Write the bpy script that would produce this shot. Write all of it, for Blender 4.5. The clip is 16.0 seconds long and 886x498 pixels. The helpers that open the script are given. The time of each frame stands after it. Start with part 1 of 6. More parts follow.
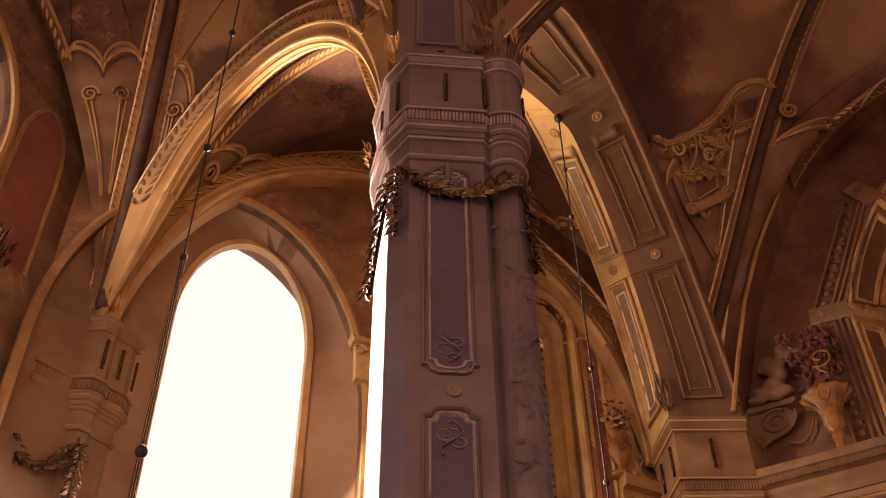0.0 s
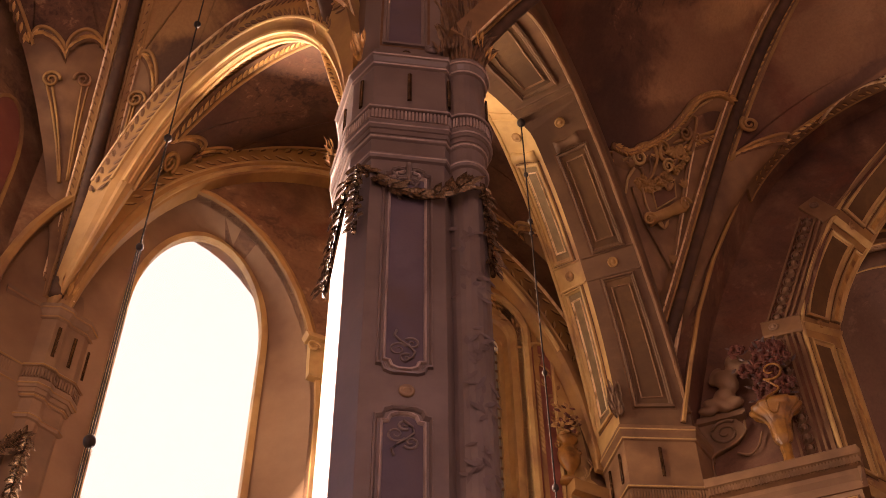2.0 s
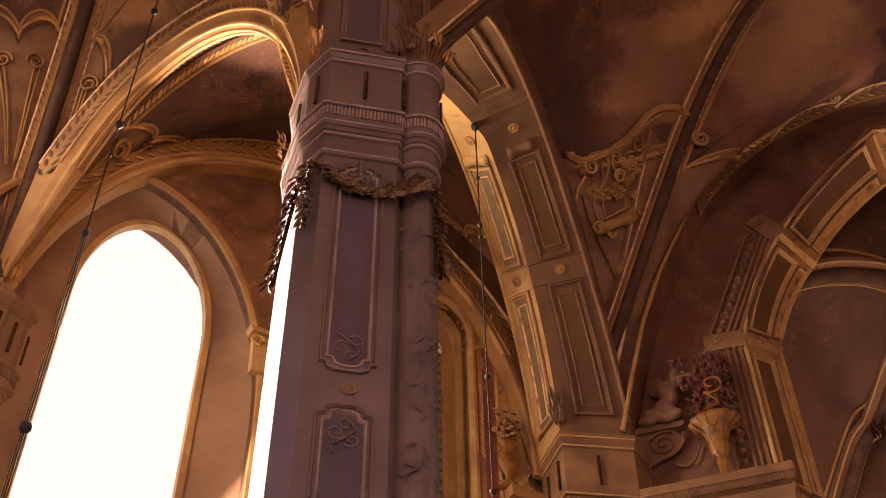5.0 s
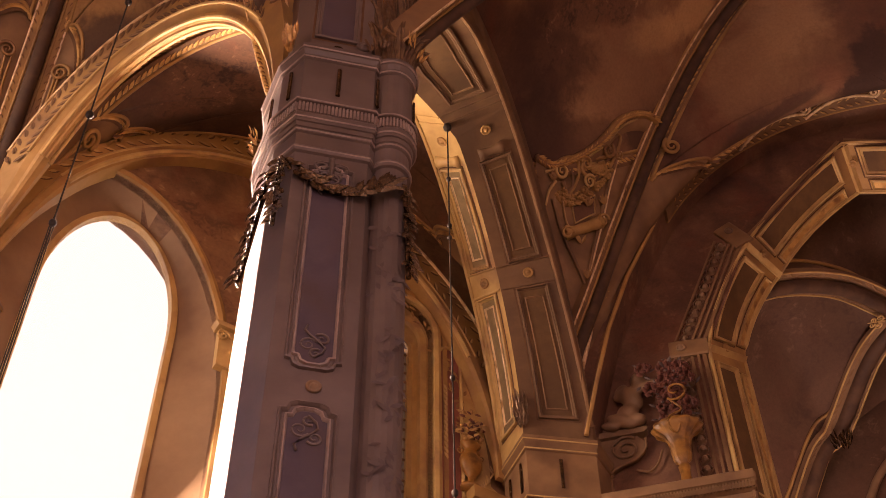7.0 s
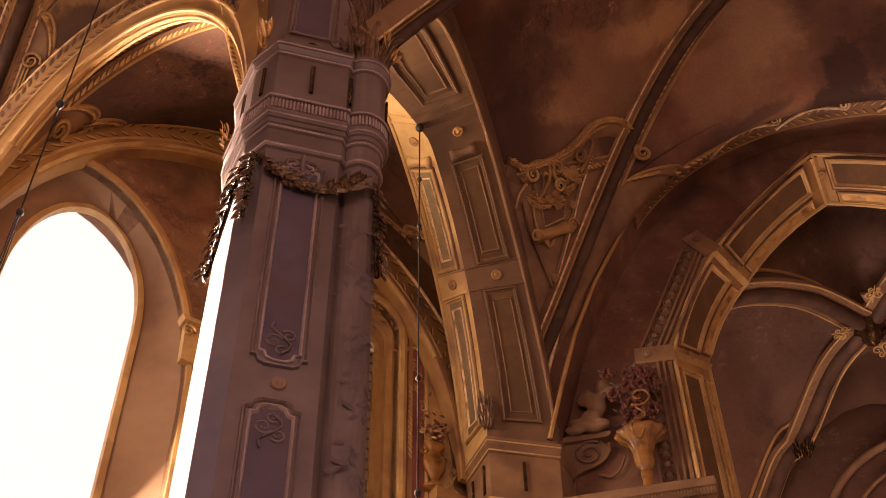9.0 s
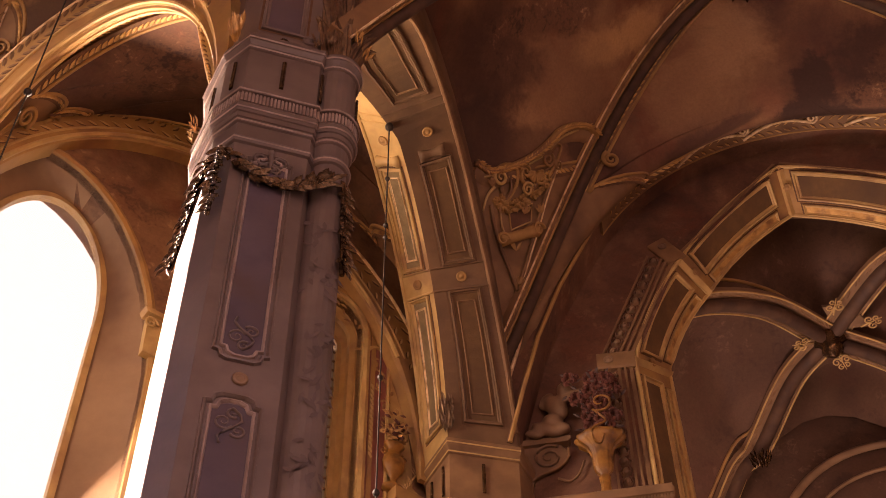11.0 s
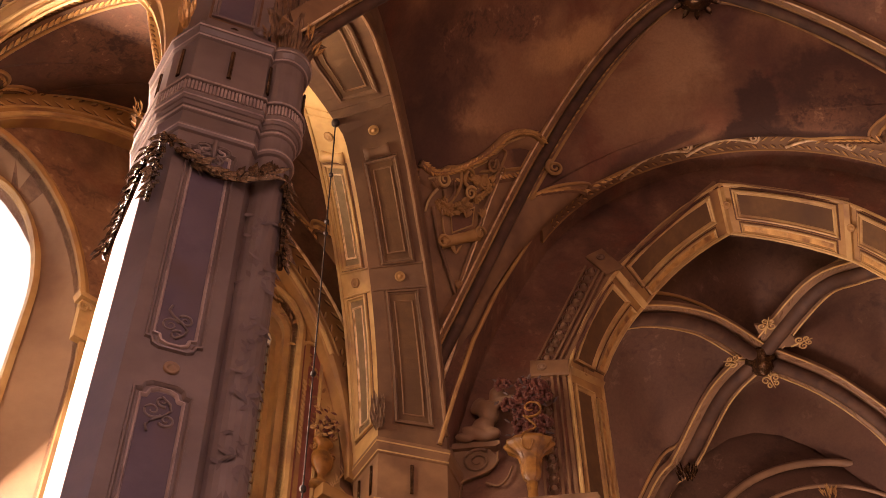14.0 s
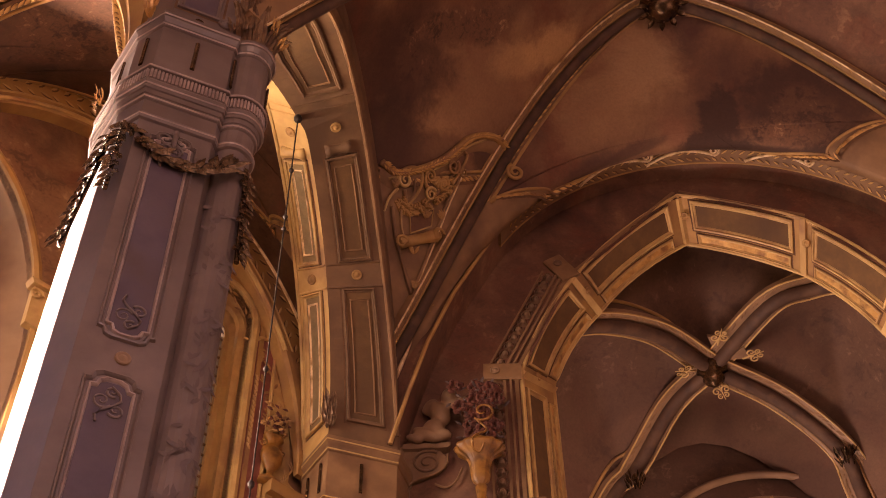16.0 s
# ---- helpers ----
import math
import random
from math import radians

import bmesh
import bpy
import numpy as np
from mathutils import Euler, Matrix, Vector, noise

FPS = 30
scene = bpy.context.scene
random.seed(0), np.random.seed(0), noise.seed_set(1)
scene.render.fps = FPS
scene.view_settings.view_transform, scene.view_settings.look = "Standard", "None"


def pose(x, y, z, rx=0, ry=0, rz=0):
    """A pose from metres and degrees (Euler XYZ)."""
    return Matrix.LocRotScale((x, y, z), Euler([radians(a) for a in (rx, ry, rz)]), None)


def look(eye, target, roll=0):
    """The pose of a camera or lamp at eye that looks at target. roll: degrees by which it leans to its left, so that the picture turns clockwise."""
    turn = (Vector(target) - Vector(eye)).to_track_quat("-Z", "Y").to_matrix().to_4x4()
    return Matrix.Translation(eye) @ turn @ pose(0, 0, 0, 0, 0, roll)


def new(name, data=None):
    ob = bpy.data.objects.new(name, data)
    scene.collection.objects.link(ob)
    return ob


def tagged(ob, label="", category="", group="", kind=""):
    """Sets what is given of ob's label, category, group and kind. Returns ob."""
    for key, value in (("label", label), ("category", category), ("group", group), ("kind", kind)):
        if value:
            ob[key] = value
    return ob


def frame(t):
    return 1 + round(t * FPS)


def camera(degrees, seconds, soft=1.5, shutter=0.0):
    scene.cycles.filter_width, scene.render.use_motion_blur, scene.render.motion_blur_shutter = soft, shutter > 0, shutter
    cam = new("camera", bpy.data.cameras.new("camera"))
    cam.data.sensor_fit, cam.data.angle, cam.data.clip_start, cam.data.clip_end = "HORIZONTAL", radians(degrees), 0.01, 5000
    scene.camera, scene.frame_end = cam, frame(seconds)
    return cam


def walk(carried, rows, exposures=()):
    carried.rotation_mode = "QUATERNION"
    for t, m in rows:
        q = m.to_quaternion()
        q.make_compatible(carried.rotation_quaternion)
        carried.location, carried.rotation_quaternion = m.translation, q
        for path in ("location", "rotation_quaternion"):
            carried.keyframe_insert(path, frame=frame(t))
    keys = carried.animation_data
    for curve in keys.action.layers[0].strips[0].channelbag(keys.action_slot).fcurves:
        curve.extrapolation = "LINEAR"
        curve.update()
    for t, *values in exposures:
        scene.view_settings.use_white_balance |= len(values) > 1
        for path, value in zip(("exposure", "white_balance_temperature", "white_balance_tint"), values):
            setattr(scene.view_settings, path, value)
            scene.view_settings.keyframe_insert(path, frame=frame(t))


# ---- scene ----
EXPOSURES = [(0.0, 1.08, 6950, 46), (8.0, 1.15, 6950, 46), (13.0, 1.25, 6950, 46), (16.0, 1.4, 6950, 46)]
cam = camera(36.52, 16.0, soft=0.9)
EYE = 1.6
# seconds, yaw, pitch, lean to the right: a head that turns on one spot
ROWS = [
    (0.0, 0.000, 50.252, 0.773),
    (0.5, -0.728, 50.254, 0.767),
    (1.0, -1.465, 50.255, 0.767),
    (1.5, -2.110, 50.257, 0.769),
    (2.0, -2.796, 50.259, 0.774),
    (2.5, -3.483, 50.258, 0.781),
    (3.0, -4.147, 50.256, 0.791),
    (3.5, -4.726, 50.260, 0.804),
    (4.0, -5.228, 50.262, 0.818),
    (6.5, -7.773, 50.265, 0.832),
    (7.0, -8.309, 50.262, 0.843),
    (7.5, -8.895, 50.260, 0.855),
    (8.0, -9.451, 50.263, 0.868),
    (8.5, -9.934, 50.265, 0.879),
    (9.0, -10.373, 50.267, 0.893),
    (11.5, -13.233, 50.265, 0.909),
    (12.0, -13.808, 50.263, 0.921),
    (12.5, -14.464, 50.261, 0.930),
    (13.0, -15.166, 50.256, 0.938),
    (13.5, -15.888, 50.254, 0.946),
    (14.0, -16.651, 50.255, 0.952),
    (14.5, -17.390, 50.253, 0.956),
    (15.0, -18.095, 50.252, 0.959),
    (15.5, -18.765, 50.253, 0.957),
    (16.0, -19.463, 50.260, 0.952),
]
walk(cam, [(t, pose(0, 0, EYE, 90 + p, 0, y) @ pose(0, 0, 0, 0, 0, -r)) for t, y, p, r in ROWS], EXPOSURES)

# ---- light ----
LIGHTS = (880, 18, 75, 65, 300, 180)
SUN_FROM = Vector((-0.55, 0.85, 0.89)).normalized()
world = bpy.data.worlds.new("world")
scene.world = world
world.use_nodes = True
wn = world.node_tree
sky = wn.nodes.new("ShaderNodeTexSky")
sky.sky_type = "NISHITA"
sky.sun_disc = False
sky.sun_elevation = math.asin(SUN_FROM.z)
sky.sun_rotation = math.atan2(SUN_FROM.x, SUN_FROM.y)
wn.links.new(sky.outputs[0], wn.nodes["Background"].inputs[0])
wn.nodes["Background"].inputs[1].default_value = 0.12

sun = new("sun", bpy.data.lights.new("sun", "SUN"))
sun.data.energy, sun.data.angle, sun.data.color = 5.0, radians(0.6), (1.0, 0.93, 0.82)
sun.matrix_world = look(SUN_FROM * 40, (0, 0, 0))


def area_lamp(name, centre, inward, width, height, power, colour=(1.0, 0.86, 0.60), spread=180):
    """Area lamp: daylight of a seen window, or added fill at an unseen one."""
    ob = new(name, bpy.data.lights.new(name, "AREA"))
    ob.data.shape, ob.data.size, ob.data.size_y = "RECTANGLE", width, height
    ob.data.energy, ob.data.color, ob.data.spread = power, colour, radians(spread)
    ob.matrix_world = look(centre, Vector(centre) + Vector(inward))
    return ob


# ---- materials ----
def material(name, c1, c2, scale=3.0, rough=0.7, metal=0.0, bump=0.15, fine=60.0, c3=None, stain=0.8, spread=(0.35, 0.65)):
    """Two colours mixed by a coarse noise, a third by stains, with a fine grain in the relief."""
    m = bpy.data.materials.new(name)
    m.use_nodes = True
    nt = m.node_tree
    n, l = nt.nodes, nt.links
    b = n["Principled BSDF"]
    co = n.new("ShaderNodeTexCoord")
    a = n.new("ShaderNodeTexNoise")
    a.inputs["Scale"].default_value, a.inputs["Detail"].default_value, a.inputs["Roughness"].default_value = scale, 6, 0.62
    l.new(co.outputs["Object"], a.inputs["Vector"])
    ramp = n.new("ShaderNodeValToRGB")
    ramp.color_ramp.elements[0].position, ramp.color_ramp.elements[1].position = spread
    ramp.color_ramp.elements[0].color, ramp.color_ramp.elements[1].color = (*c1, 1), (*c2, 1)
    l.new(a.outputs["Fac"], ramp.inputs["Fac"])
    out = ramp.outputs["Color"]
    if c3:
        s = n.new("ShaderNodeTexNoise")
        s.inputs["Scale"].default_value, s.inputs["Detail"].default_value = stain, 8
        l.new(co.outputs["Object"], s.inputs["Vector"])
        r2 = n.new("ShaderNodeValToRGB")
        r2.color_ramp.elements[0].position, r2.color_ramp.elements[1].position = 0.5, 0.68
        l.new(s.outputs["Fac"], r2.inputs["Fac"])
        mix = n.new("ShaderNodeMix")
        mix.data_type = "RGBA"
        l.new(r2.outputs["Color"], mix.inputs["Factor"])
        l.new(out, mix.inputs["A"])
        mix.inputs["B"].default_value = (*c3, 1)
        out = mix.outputs["Result"]
    l.new(out, b.inputs["Base Color"])
    f = n.new("ShaderNodeTexNoise")
    f.inputs["Scale"].default_value, f.inputs["Detail"].default_value = fine, 4
    l.new(co.outputs["Object"], f.inputs["Vector"])
    bp = n.new("ShaderNodeBump")
    bp.inputs["Strength"].default_value, bp.inputs["Distance"].default_value = bump, 0.01
    l.new(f.outputs["Fac"], bp.inputs["Height"])
    l.new(bp.outputs["Normal"], b.inputs["Normal"])
    mr = n.new("ShaderNodeMapRange")
    mr.inputs["To Min"].default_value, mr.inputs["To Max"].default_value = max(0.05, rough - 0.12), min(1, rough + 0.12)
    l.new(a.outputs["Fac"], mr.inputs["Value"])
    l.new(mr.outputs["Result"], b.inputs["Roughness"])
    b.inputs["Metallic"].default_value = metal
    return m


STONE = material("grey_stone", (0.140, 0.098, 0.082), (0.190, 0.135, 0.114), 2.5, 0.42, c3=(0.115, 0.078, 0.064), fine=25, bump=0.1)
PALE = material("pale_stone_bead", (0.33, 0.24, 0.20), (0.42, 0.31, 0.26), 5, 0.4, c3=(0.24, 0.165, 0.14), stain=4)
BROWN = material("brown_stone", (0.20, 0.115, 0.058), (0.28, 0.165, 0.085), 2.5, 0.55, c3=(0.15, 0.085, 0.045), fine=25)
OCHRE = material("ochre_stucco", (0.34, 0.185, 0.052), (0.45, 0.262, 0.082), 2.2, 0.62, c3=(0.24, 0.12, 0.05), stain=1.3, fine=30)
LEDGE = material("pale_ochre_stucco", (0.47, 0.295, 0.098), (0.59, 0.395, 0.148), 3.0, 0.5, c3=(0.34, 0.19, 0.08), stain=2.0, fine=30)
GILT = material("worn_gilding", (0.52, 0.29, 0.085), (0.68, 0.42, 0.14), 8.0, 0.36, metal=0.4, bump=0.4, fine=35, c3=(0.26, 0.13, 0.05), stain=5.0)
BRONZE = material("dark_gilding", (0.055, 0.032, 0.018), (0.19, 0.115, 0.055), 9.0, 0.24, metal=0.85, bump=0.4, fine=35)
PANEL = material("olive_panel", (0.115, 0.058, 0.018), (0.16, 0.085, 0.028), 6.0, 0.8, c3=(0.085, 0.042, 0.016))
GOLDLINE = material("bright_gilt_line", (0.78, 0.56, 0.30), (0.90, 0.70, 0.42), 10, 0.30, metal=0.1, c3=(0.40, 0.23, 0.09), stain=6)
# lit copy of the panel colour, for the arcade arch's left facet
LIT_OLIVE = material("lit_olive_panel", (0.21, 0.145, 0.062), (0.29, 0.205, 0.095), 9.0, 0.7, c3=(0.17, 0.11, 0.05), fine=60, bump=0.5)
VIOLET = material("violet_panel", (0.075, 0.050, 0.066), (0.11, 0.076, 0.092), 4.0, 0.6, c3=(0.09, 0.055, 0.055), stain=2)
RED = material("brick_red_panel", (0.23, 0.07, 0.046), (0.29, 0.10, 0.064), 3.0, 0.75, c3=(0.18, 0.06, 0.04))
PLASTER = material("brown_plaster", (0.26, 0.15, 0.075), (0.34, 0.21, 0.11), 1.2, 0.8, c3=(0.20, 0.11, 0.06))
# shaded copy of the ochre stucco, for the arcade arch's right facet
SHADED_STUCCO = material("shaded_ochre_stucco", (0.120, 0.062, 0.026), (0.180, 0.098, 0.042), 2.0, 0.68, c3=(0.09, 0.045, 0.02), stain=1.5, fine=30)
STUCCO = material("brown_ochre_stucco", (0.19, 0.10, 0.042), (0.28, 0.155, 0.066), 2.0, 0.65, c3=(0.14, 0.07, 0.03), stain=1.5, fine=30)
LEADED = material("dull_leaded_glass", (0.20, 0.165, 0.13), (0.30, 0.25, 0.20), 3.0, 0.7, c3=(0.16, 0.13, 0.10), stain=3)
LEADED.node_tree.nodes["Principled BSDF"].inputs["Transmission Weight"].default_value = 0.75
LEADED.node_tree.nodes["Principled BSDF"].inputs["IOR"].default_value = 1.1
IRON = material("dark_iron", (0.03, 0.022, 0.018), (0.06, 0.045, 0.035), 20, 0.5, metal=0.6)
FLOOR = material("floor_stone", (0.20, 0.165, 0.13), (0.28, 0.23, 0.18), 1.5, 0.5)
SPRIG = material("dark_paint", (0.105, 0.072, 0.062), (0.14, 0.097, 0.083), 8, 0.7)
URN = material("ochre_gold_paint", (0.24, 0.105, 0.016), (0.36, 0.17, 0.032), 7, 0.42, c3=(0.13, 0.054, 0.012), stain=6.0)
FLOWER = material("faded_red_paint", (0.075, 0.020, 0.012), (0.14, 0.042, 0.022), 9, 0.8)
# coat of the added closing shell, kept pale to raise bounced light
SHELL = material("bounce_shell_paint", (0.66, 0.52, 0.40), (0.74, 0.59, 0.46), 0.8, 0.85)


def painting(name, stops, scale, figure=0.5, rough=0.8, warm=(0.16, 0.045, 0.02), soft=9, drift=1.2, masses=(), groups=(), tones=((0.06, 0.026, 0.015), (0.17, 0.08, 0.04), (0.40, 0.225, 0.11))):
    """A mural: drifting cloud tones and a reddish glaze, with soft-edged painted masses and groups of figures.
    masses: (x, y, half length, half width, turn, colour, cover, softness) on the plan; groups: (x, y, half length, half width, turn, cover)."""
    m = bpy.data.materials.new(name)
    m.use_nodes = True
    nt = m.node_tree
    n, l = nt.nodes, nt.links
    b = n["Principled BSDF"]
    co = n.new("ShaderNodeTexCoord")

    def tex(sc, detail, dist, rgh=0.6):
        t = n.new("ShaderNodeTexNoise")
        t.inputs["Scale"].default_value, t.inputs["Detail"].default_value = sc, detail
        t.inputs["Distortion"].default_value, t.inputs["Roughness"].default_value = dist, rgh
        l.new(co.outputs["Object"], t.inputs["Vector"])
        return t.outputs["Fac"]

    def ramp(fac, pts):
        r = n.new("ShaderNodeValToRGB")
        while len(r.color_ramp.elements) < len(pts):
            r.color_ramp.elements.new(0.5)
        for e, (x, c) in zip(r.color_ramp.elements, pts):
            e.position, e.color = x, (*c, 1)
        l.new(fac, r.inputs["Fac"])
        return r.outputs["Color"]

    def mix(kind, fac, a, c):
        x = n.new("ShaderNodeMix")
        x.data_type, x.blend_type = "RGBA", kind
        for s, v in (("Factor", fac), ("A", a), ("B", c)):
            if isinstance(v, (int, float)):
                x.inputs[s].default_value = v
            elif isinstance(v, tuple):
                x.inputs[s].default_value = (*v, 1)
            else:
                l.new(v, x.inputs[s])
        return x.outputs["Result"]

    def sums(kind, a, c):
        x = n.new("ShaderNodeMath")
        x.operation = kind
        for s, v in zip(x.inputs, (a, c)):
            if isinstance(v, (int, float)):
                s.default_value = v
            else:
                l.new(v, s)
        return x.outputs[0]
    ragged = sums("ADD", sums("MULTIPLY", sums("SUBTRACT", tex(1.6, 5, 0.6, 0.62), 0.5), 1.5), sums("MULTIPLY", sums("SUBTRACT", tex(7.0, 5, 0.4, 0.65), 0.5), 0.55))

    def patch(x, y, rx, ry, turn, softness, cover):
        """Cover of an uneven oval round a place of the plan."""
        mp = n.new("ShaderNodeMapping")
        mp.vector_type = "TEXTURE"
        mp.inputs["Location"].default_value, mp.inputs["Rotation"].default_value, mp.inputs["Scale"].default_value = (x, y, 0), (0, 0, radians(turn)), (rx, ry, 1000)
        l.new(co.outputs["Object"], mp.inputs["Vector"])
        ln = n.new("ShaderNodeVectorMath")
        ln.operation = "LENGTH"
        l.new(mp.outputs["Vector"], ln.inputs[0])
        r = n.new("ShaderNodeMapRange")
        r.interpolation_type = "SMOOTHSTEP"
        for s, v in zip(("From Min", "From Max", "To Min", "To Max"), (1 + softness, 1 - softness, 0.0, cover)):
            r.inputs[s].default_value = v
        l.new(sums("ADD", ln.outputs["Value"], ragged), r.inputs["Value"])
        return r.outputs["Result"]

    def crowd(sc):
        """Rounded brush patches, as draperies and limbs in a crowd."""
        warp = n.new("ShaderNodeTexNoise")
        warp.inputs["Scale"].default_value, warp.inputs["Detail"].default_value = sc * 0.8, 3
        l.new(co.outputs["Object"], warp.inputs["Vector"])
        at = n.new("ShaderNodeVectorMath")
        at.operation = "MULTIPLY_ADD"
        l.new(warp.outputs["Color"], at.inputs[0])
        at.inputs[1].default_value = (1.1 / sc * 3,) * 3
        l.new(co.outputs["Object"], at.inputs[2])
        v = n.new("ShaderNodeTexVoronoi")
        v.feature = "SMOOTH_F1"
        v.inputs["Scale"].default_value, v.inputs["Smoothness"].default_value = sc, 0.9
        l.new(at.outputs["Vector"], v.inputs["Vector"])
        grey = n.new("ShaderNodeRGBToBW")
        l.new(v.outputs["Color"], grey.inputs["Color"])
        k = sums("ADD", sums("MULTIPLY", grey.outputs[0], 0.55), sums("MULTIPLY", tex(sc * 2.2, 6, 1.2, 0.62), 0.70))
        return ramp(k, [(0.42, tones[0]), (0.60, tones[1]), (0.74, tones[1]), (0.88, tones[2])])
    base = ramp(tex(scale, soft, drift, 0.5), stops)
    red = ramp(tex(scale * 1.7, 5, 0.8), [(0.5, (0, 0, 0)), (0.68, (0.7, 0.7, 0.7))])
    base = mix("MIX", red, base, warm)
    if figure:
        where = ramp(tex(scale * 0.9, 3, 0.3), [(0.43, (0, 0, 0)), (0.55, (figure, figure, figure))])
        base = mix("MIX", where, base, crowd(3.4))
    for x, y, rx, ry, turn, colour, cover, softness in masses:
        base = mix("MIX", patch(x, y, rx, ry, turn, softness, cover), base, colour)
    if groups:
        people = crowd(5.5)
        for x, y, rx, ry, turn, cover in groups:
            base = mix("MIX", patch(x, y, rx, ry, turn, 0.35, cover), base, people)
    # dust and fine craquelure over the whole
    base = mix("MULTIPLY", 0.35, base, ramp(tex(22, 6, 0.5, 0.7), [(0.35, (0.55, 0.5, 0.48)), (0.6, (1, 1, 1))]))
    l.new(base, b.inputs["Base Color"])
    bp = n.new("ShaderNodeBump")
    bp.inputs["Strength"].default_value, bp.inputs["Distance"].default_value = 0.12, 0.01
    l.new(tex(30, 5, 0), bp.inputs["Height"])
    l.new(bp.outputs["Normal"], b.inputs["Normal"])
    b.inputs["Roughness"].default_value = rough
    return m


UMBER, SHADE, GLOW, SAND = (0.055, 0.024, 0.014), (0.085, 0.036, 0.021), (0.58, 0.34, 0.14), (0.33, 0.175, 0.082)
SKY_STOPS = [(0.37, (0.100, 0.042, 0.024)), (0.46, (0.165, 0.076, 0.038)), (0.56, (0.26, 0.134, 0.062)), (0.68, (0.42, 0.235, 0.105))]
PAINTING = painting("ceiling_painting", SKY_STOPS, 0.5, 0.0, soft=5, drift=0.5)
CLOUDS_W = painting("painting_of_dark_trees", SKY_STOPS, 0.5, 0.0, soft=5, drift=0.5, masses=(
    (4.3, 9.9, 0.9, 0.6, 20, SAND, 0.7, 0.5), (5.22, 9.54, 0.42, 0.26, 10, GLOW, 0.75, 0.5), (4.66, 9.62, 0.40, 0.22, 15, GLOW, 0.5, 0.5),
    (2.9, 9.40, 0.75, 0.50, 35, SHADE, 0.85, 0.35), (2.75, 10.1, 0.5, 0.45, 50, UMBER, 0.75, 0.4), (4.55, 10.66, 0.38, 0.18, 10, UMBER, 0.75, 0.25), (3.5, 10.4, 0.7, 0.2, 15, SHADE, 0.6, 0.4)),
    groups=((3.25, 8.95, 0.55, 0.20, 13, 0.9), (3.95, 9.02, 0.42, 0.24, 10, 0.95), (3.0, 9.35, 0.5, 0.2, 30, 0.4)))
CLOUDS_E = painting("painting_of_a_mountain", SKY_STOPS, 0.5, 0.0, soft=5, drift=0.5, masses=(
    (6.7, 9.45, 0.55, 0.28, -30, (0.42, 0.24, 0.115), 0.8, 0.5), (6.0, 10.15, 0.6, 0.25, -35, SAND, 0.5, 0.5), (7.3, 9.9, 0.25, 0.2, 0, (0.24, 0.10, 0.05), 0.7, 0.5),
    (7.90, 9.86, 0.66, 0.30, -27, UMBER, 0.95, 0.16), (7.86, 9.56, 0.34, 0.26, -25, UMBER, 0.95, 0.18), (8.5, 9.72, 1.2, 0.13, -27, UMBER, 0.9, 0.3),
    (9.05, 8.93, 0.95, 0.36, -22, UMBER, 0.85, 0.3), (9.45, 9.15, 0.4, 0.28, -30, UMBER, 0.9, 0.3), (6.72, 10.27, 0.55, 0.10, -33, SHADE, 0.8, 0.3), (6.1, 10.62, 0.4, 0.16, -35, SHADE, 0.8, 0.35)),
    groups=((8.72, 9.34, 0.55, 0.15, -25, 0.95), (9.1, 8.95, 0.5, 0.2, -22, 0.45)))
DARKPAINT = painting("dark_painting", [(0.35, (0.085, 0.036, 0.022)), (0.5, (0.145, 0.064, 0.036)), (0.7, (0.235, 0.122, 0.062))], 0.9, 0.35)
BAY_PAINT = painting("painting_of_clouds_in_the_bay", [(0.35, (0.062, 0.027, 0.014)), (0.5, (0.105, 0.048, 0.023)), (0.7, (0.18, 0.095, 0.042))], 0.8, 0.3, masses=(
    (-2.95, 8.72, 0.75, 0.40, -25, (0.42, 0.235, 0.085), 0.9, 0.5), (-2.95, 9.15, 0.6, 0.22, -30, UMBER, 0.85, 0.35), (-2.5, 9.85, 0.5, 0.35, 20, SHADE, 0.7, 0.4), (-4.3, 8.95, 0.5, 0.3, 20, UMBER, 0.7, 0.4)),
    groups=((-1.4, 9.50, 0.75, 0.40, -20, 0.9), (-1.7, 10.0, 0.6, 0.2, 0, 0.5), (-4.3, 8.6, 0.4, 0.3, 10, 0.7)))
FRESCO = painting("brown_fresco", [(0.34, (0.15, 0.075, 0.036)), (0.5, (0.25, 0.135, 0.064)), (0.68, (0.40, 0.24, 0.12))], 0.8, 0.75, tones=((0.10, 0.045, 0.024), (0.24, 0.125, 0.06), (0.46, 0.29, 0.15)))
MURAL = painting("faded_mural", [(0.35, (0.085, 0.040, 0.022)), (0.5, (0.115, 0.056, 0.030)), (0.68, (0.16, 0.086, 0.046))], 0.6, 0.5, warm=(0.12, 0.050, 0.028), tones=((0.055, 0.026, 0.016), (0.13, 0.066, 0.036), (0.28, 0.17, 0.10)))
GLOOM = material("dark_brown_glaze", (0.050, 0.024, 0.013), (0.085, 0.042, 0.021), 4, 0.75, c3=(0.11, 0.056, 0.028), stain=3)
FROND = material("dull_gilded_frond", (0.12, 0.068, 0.042), (0.26, 0.16, 0.085), 9, 0.32, metal=0.5, bump=0.4, fine=35)
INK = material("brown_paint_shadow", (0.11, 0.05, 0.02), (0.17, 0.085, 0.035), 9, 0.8)


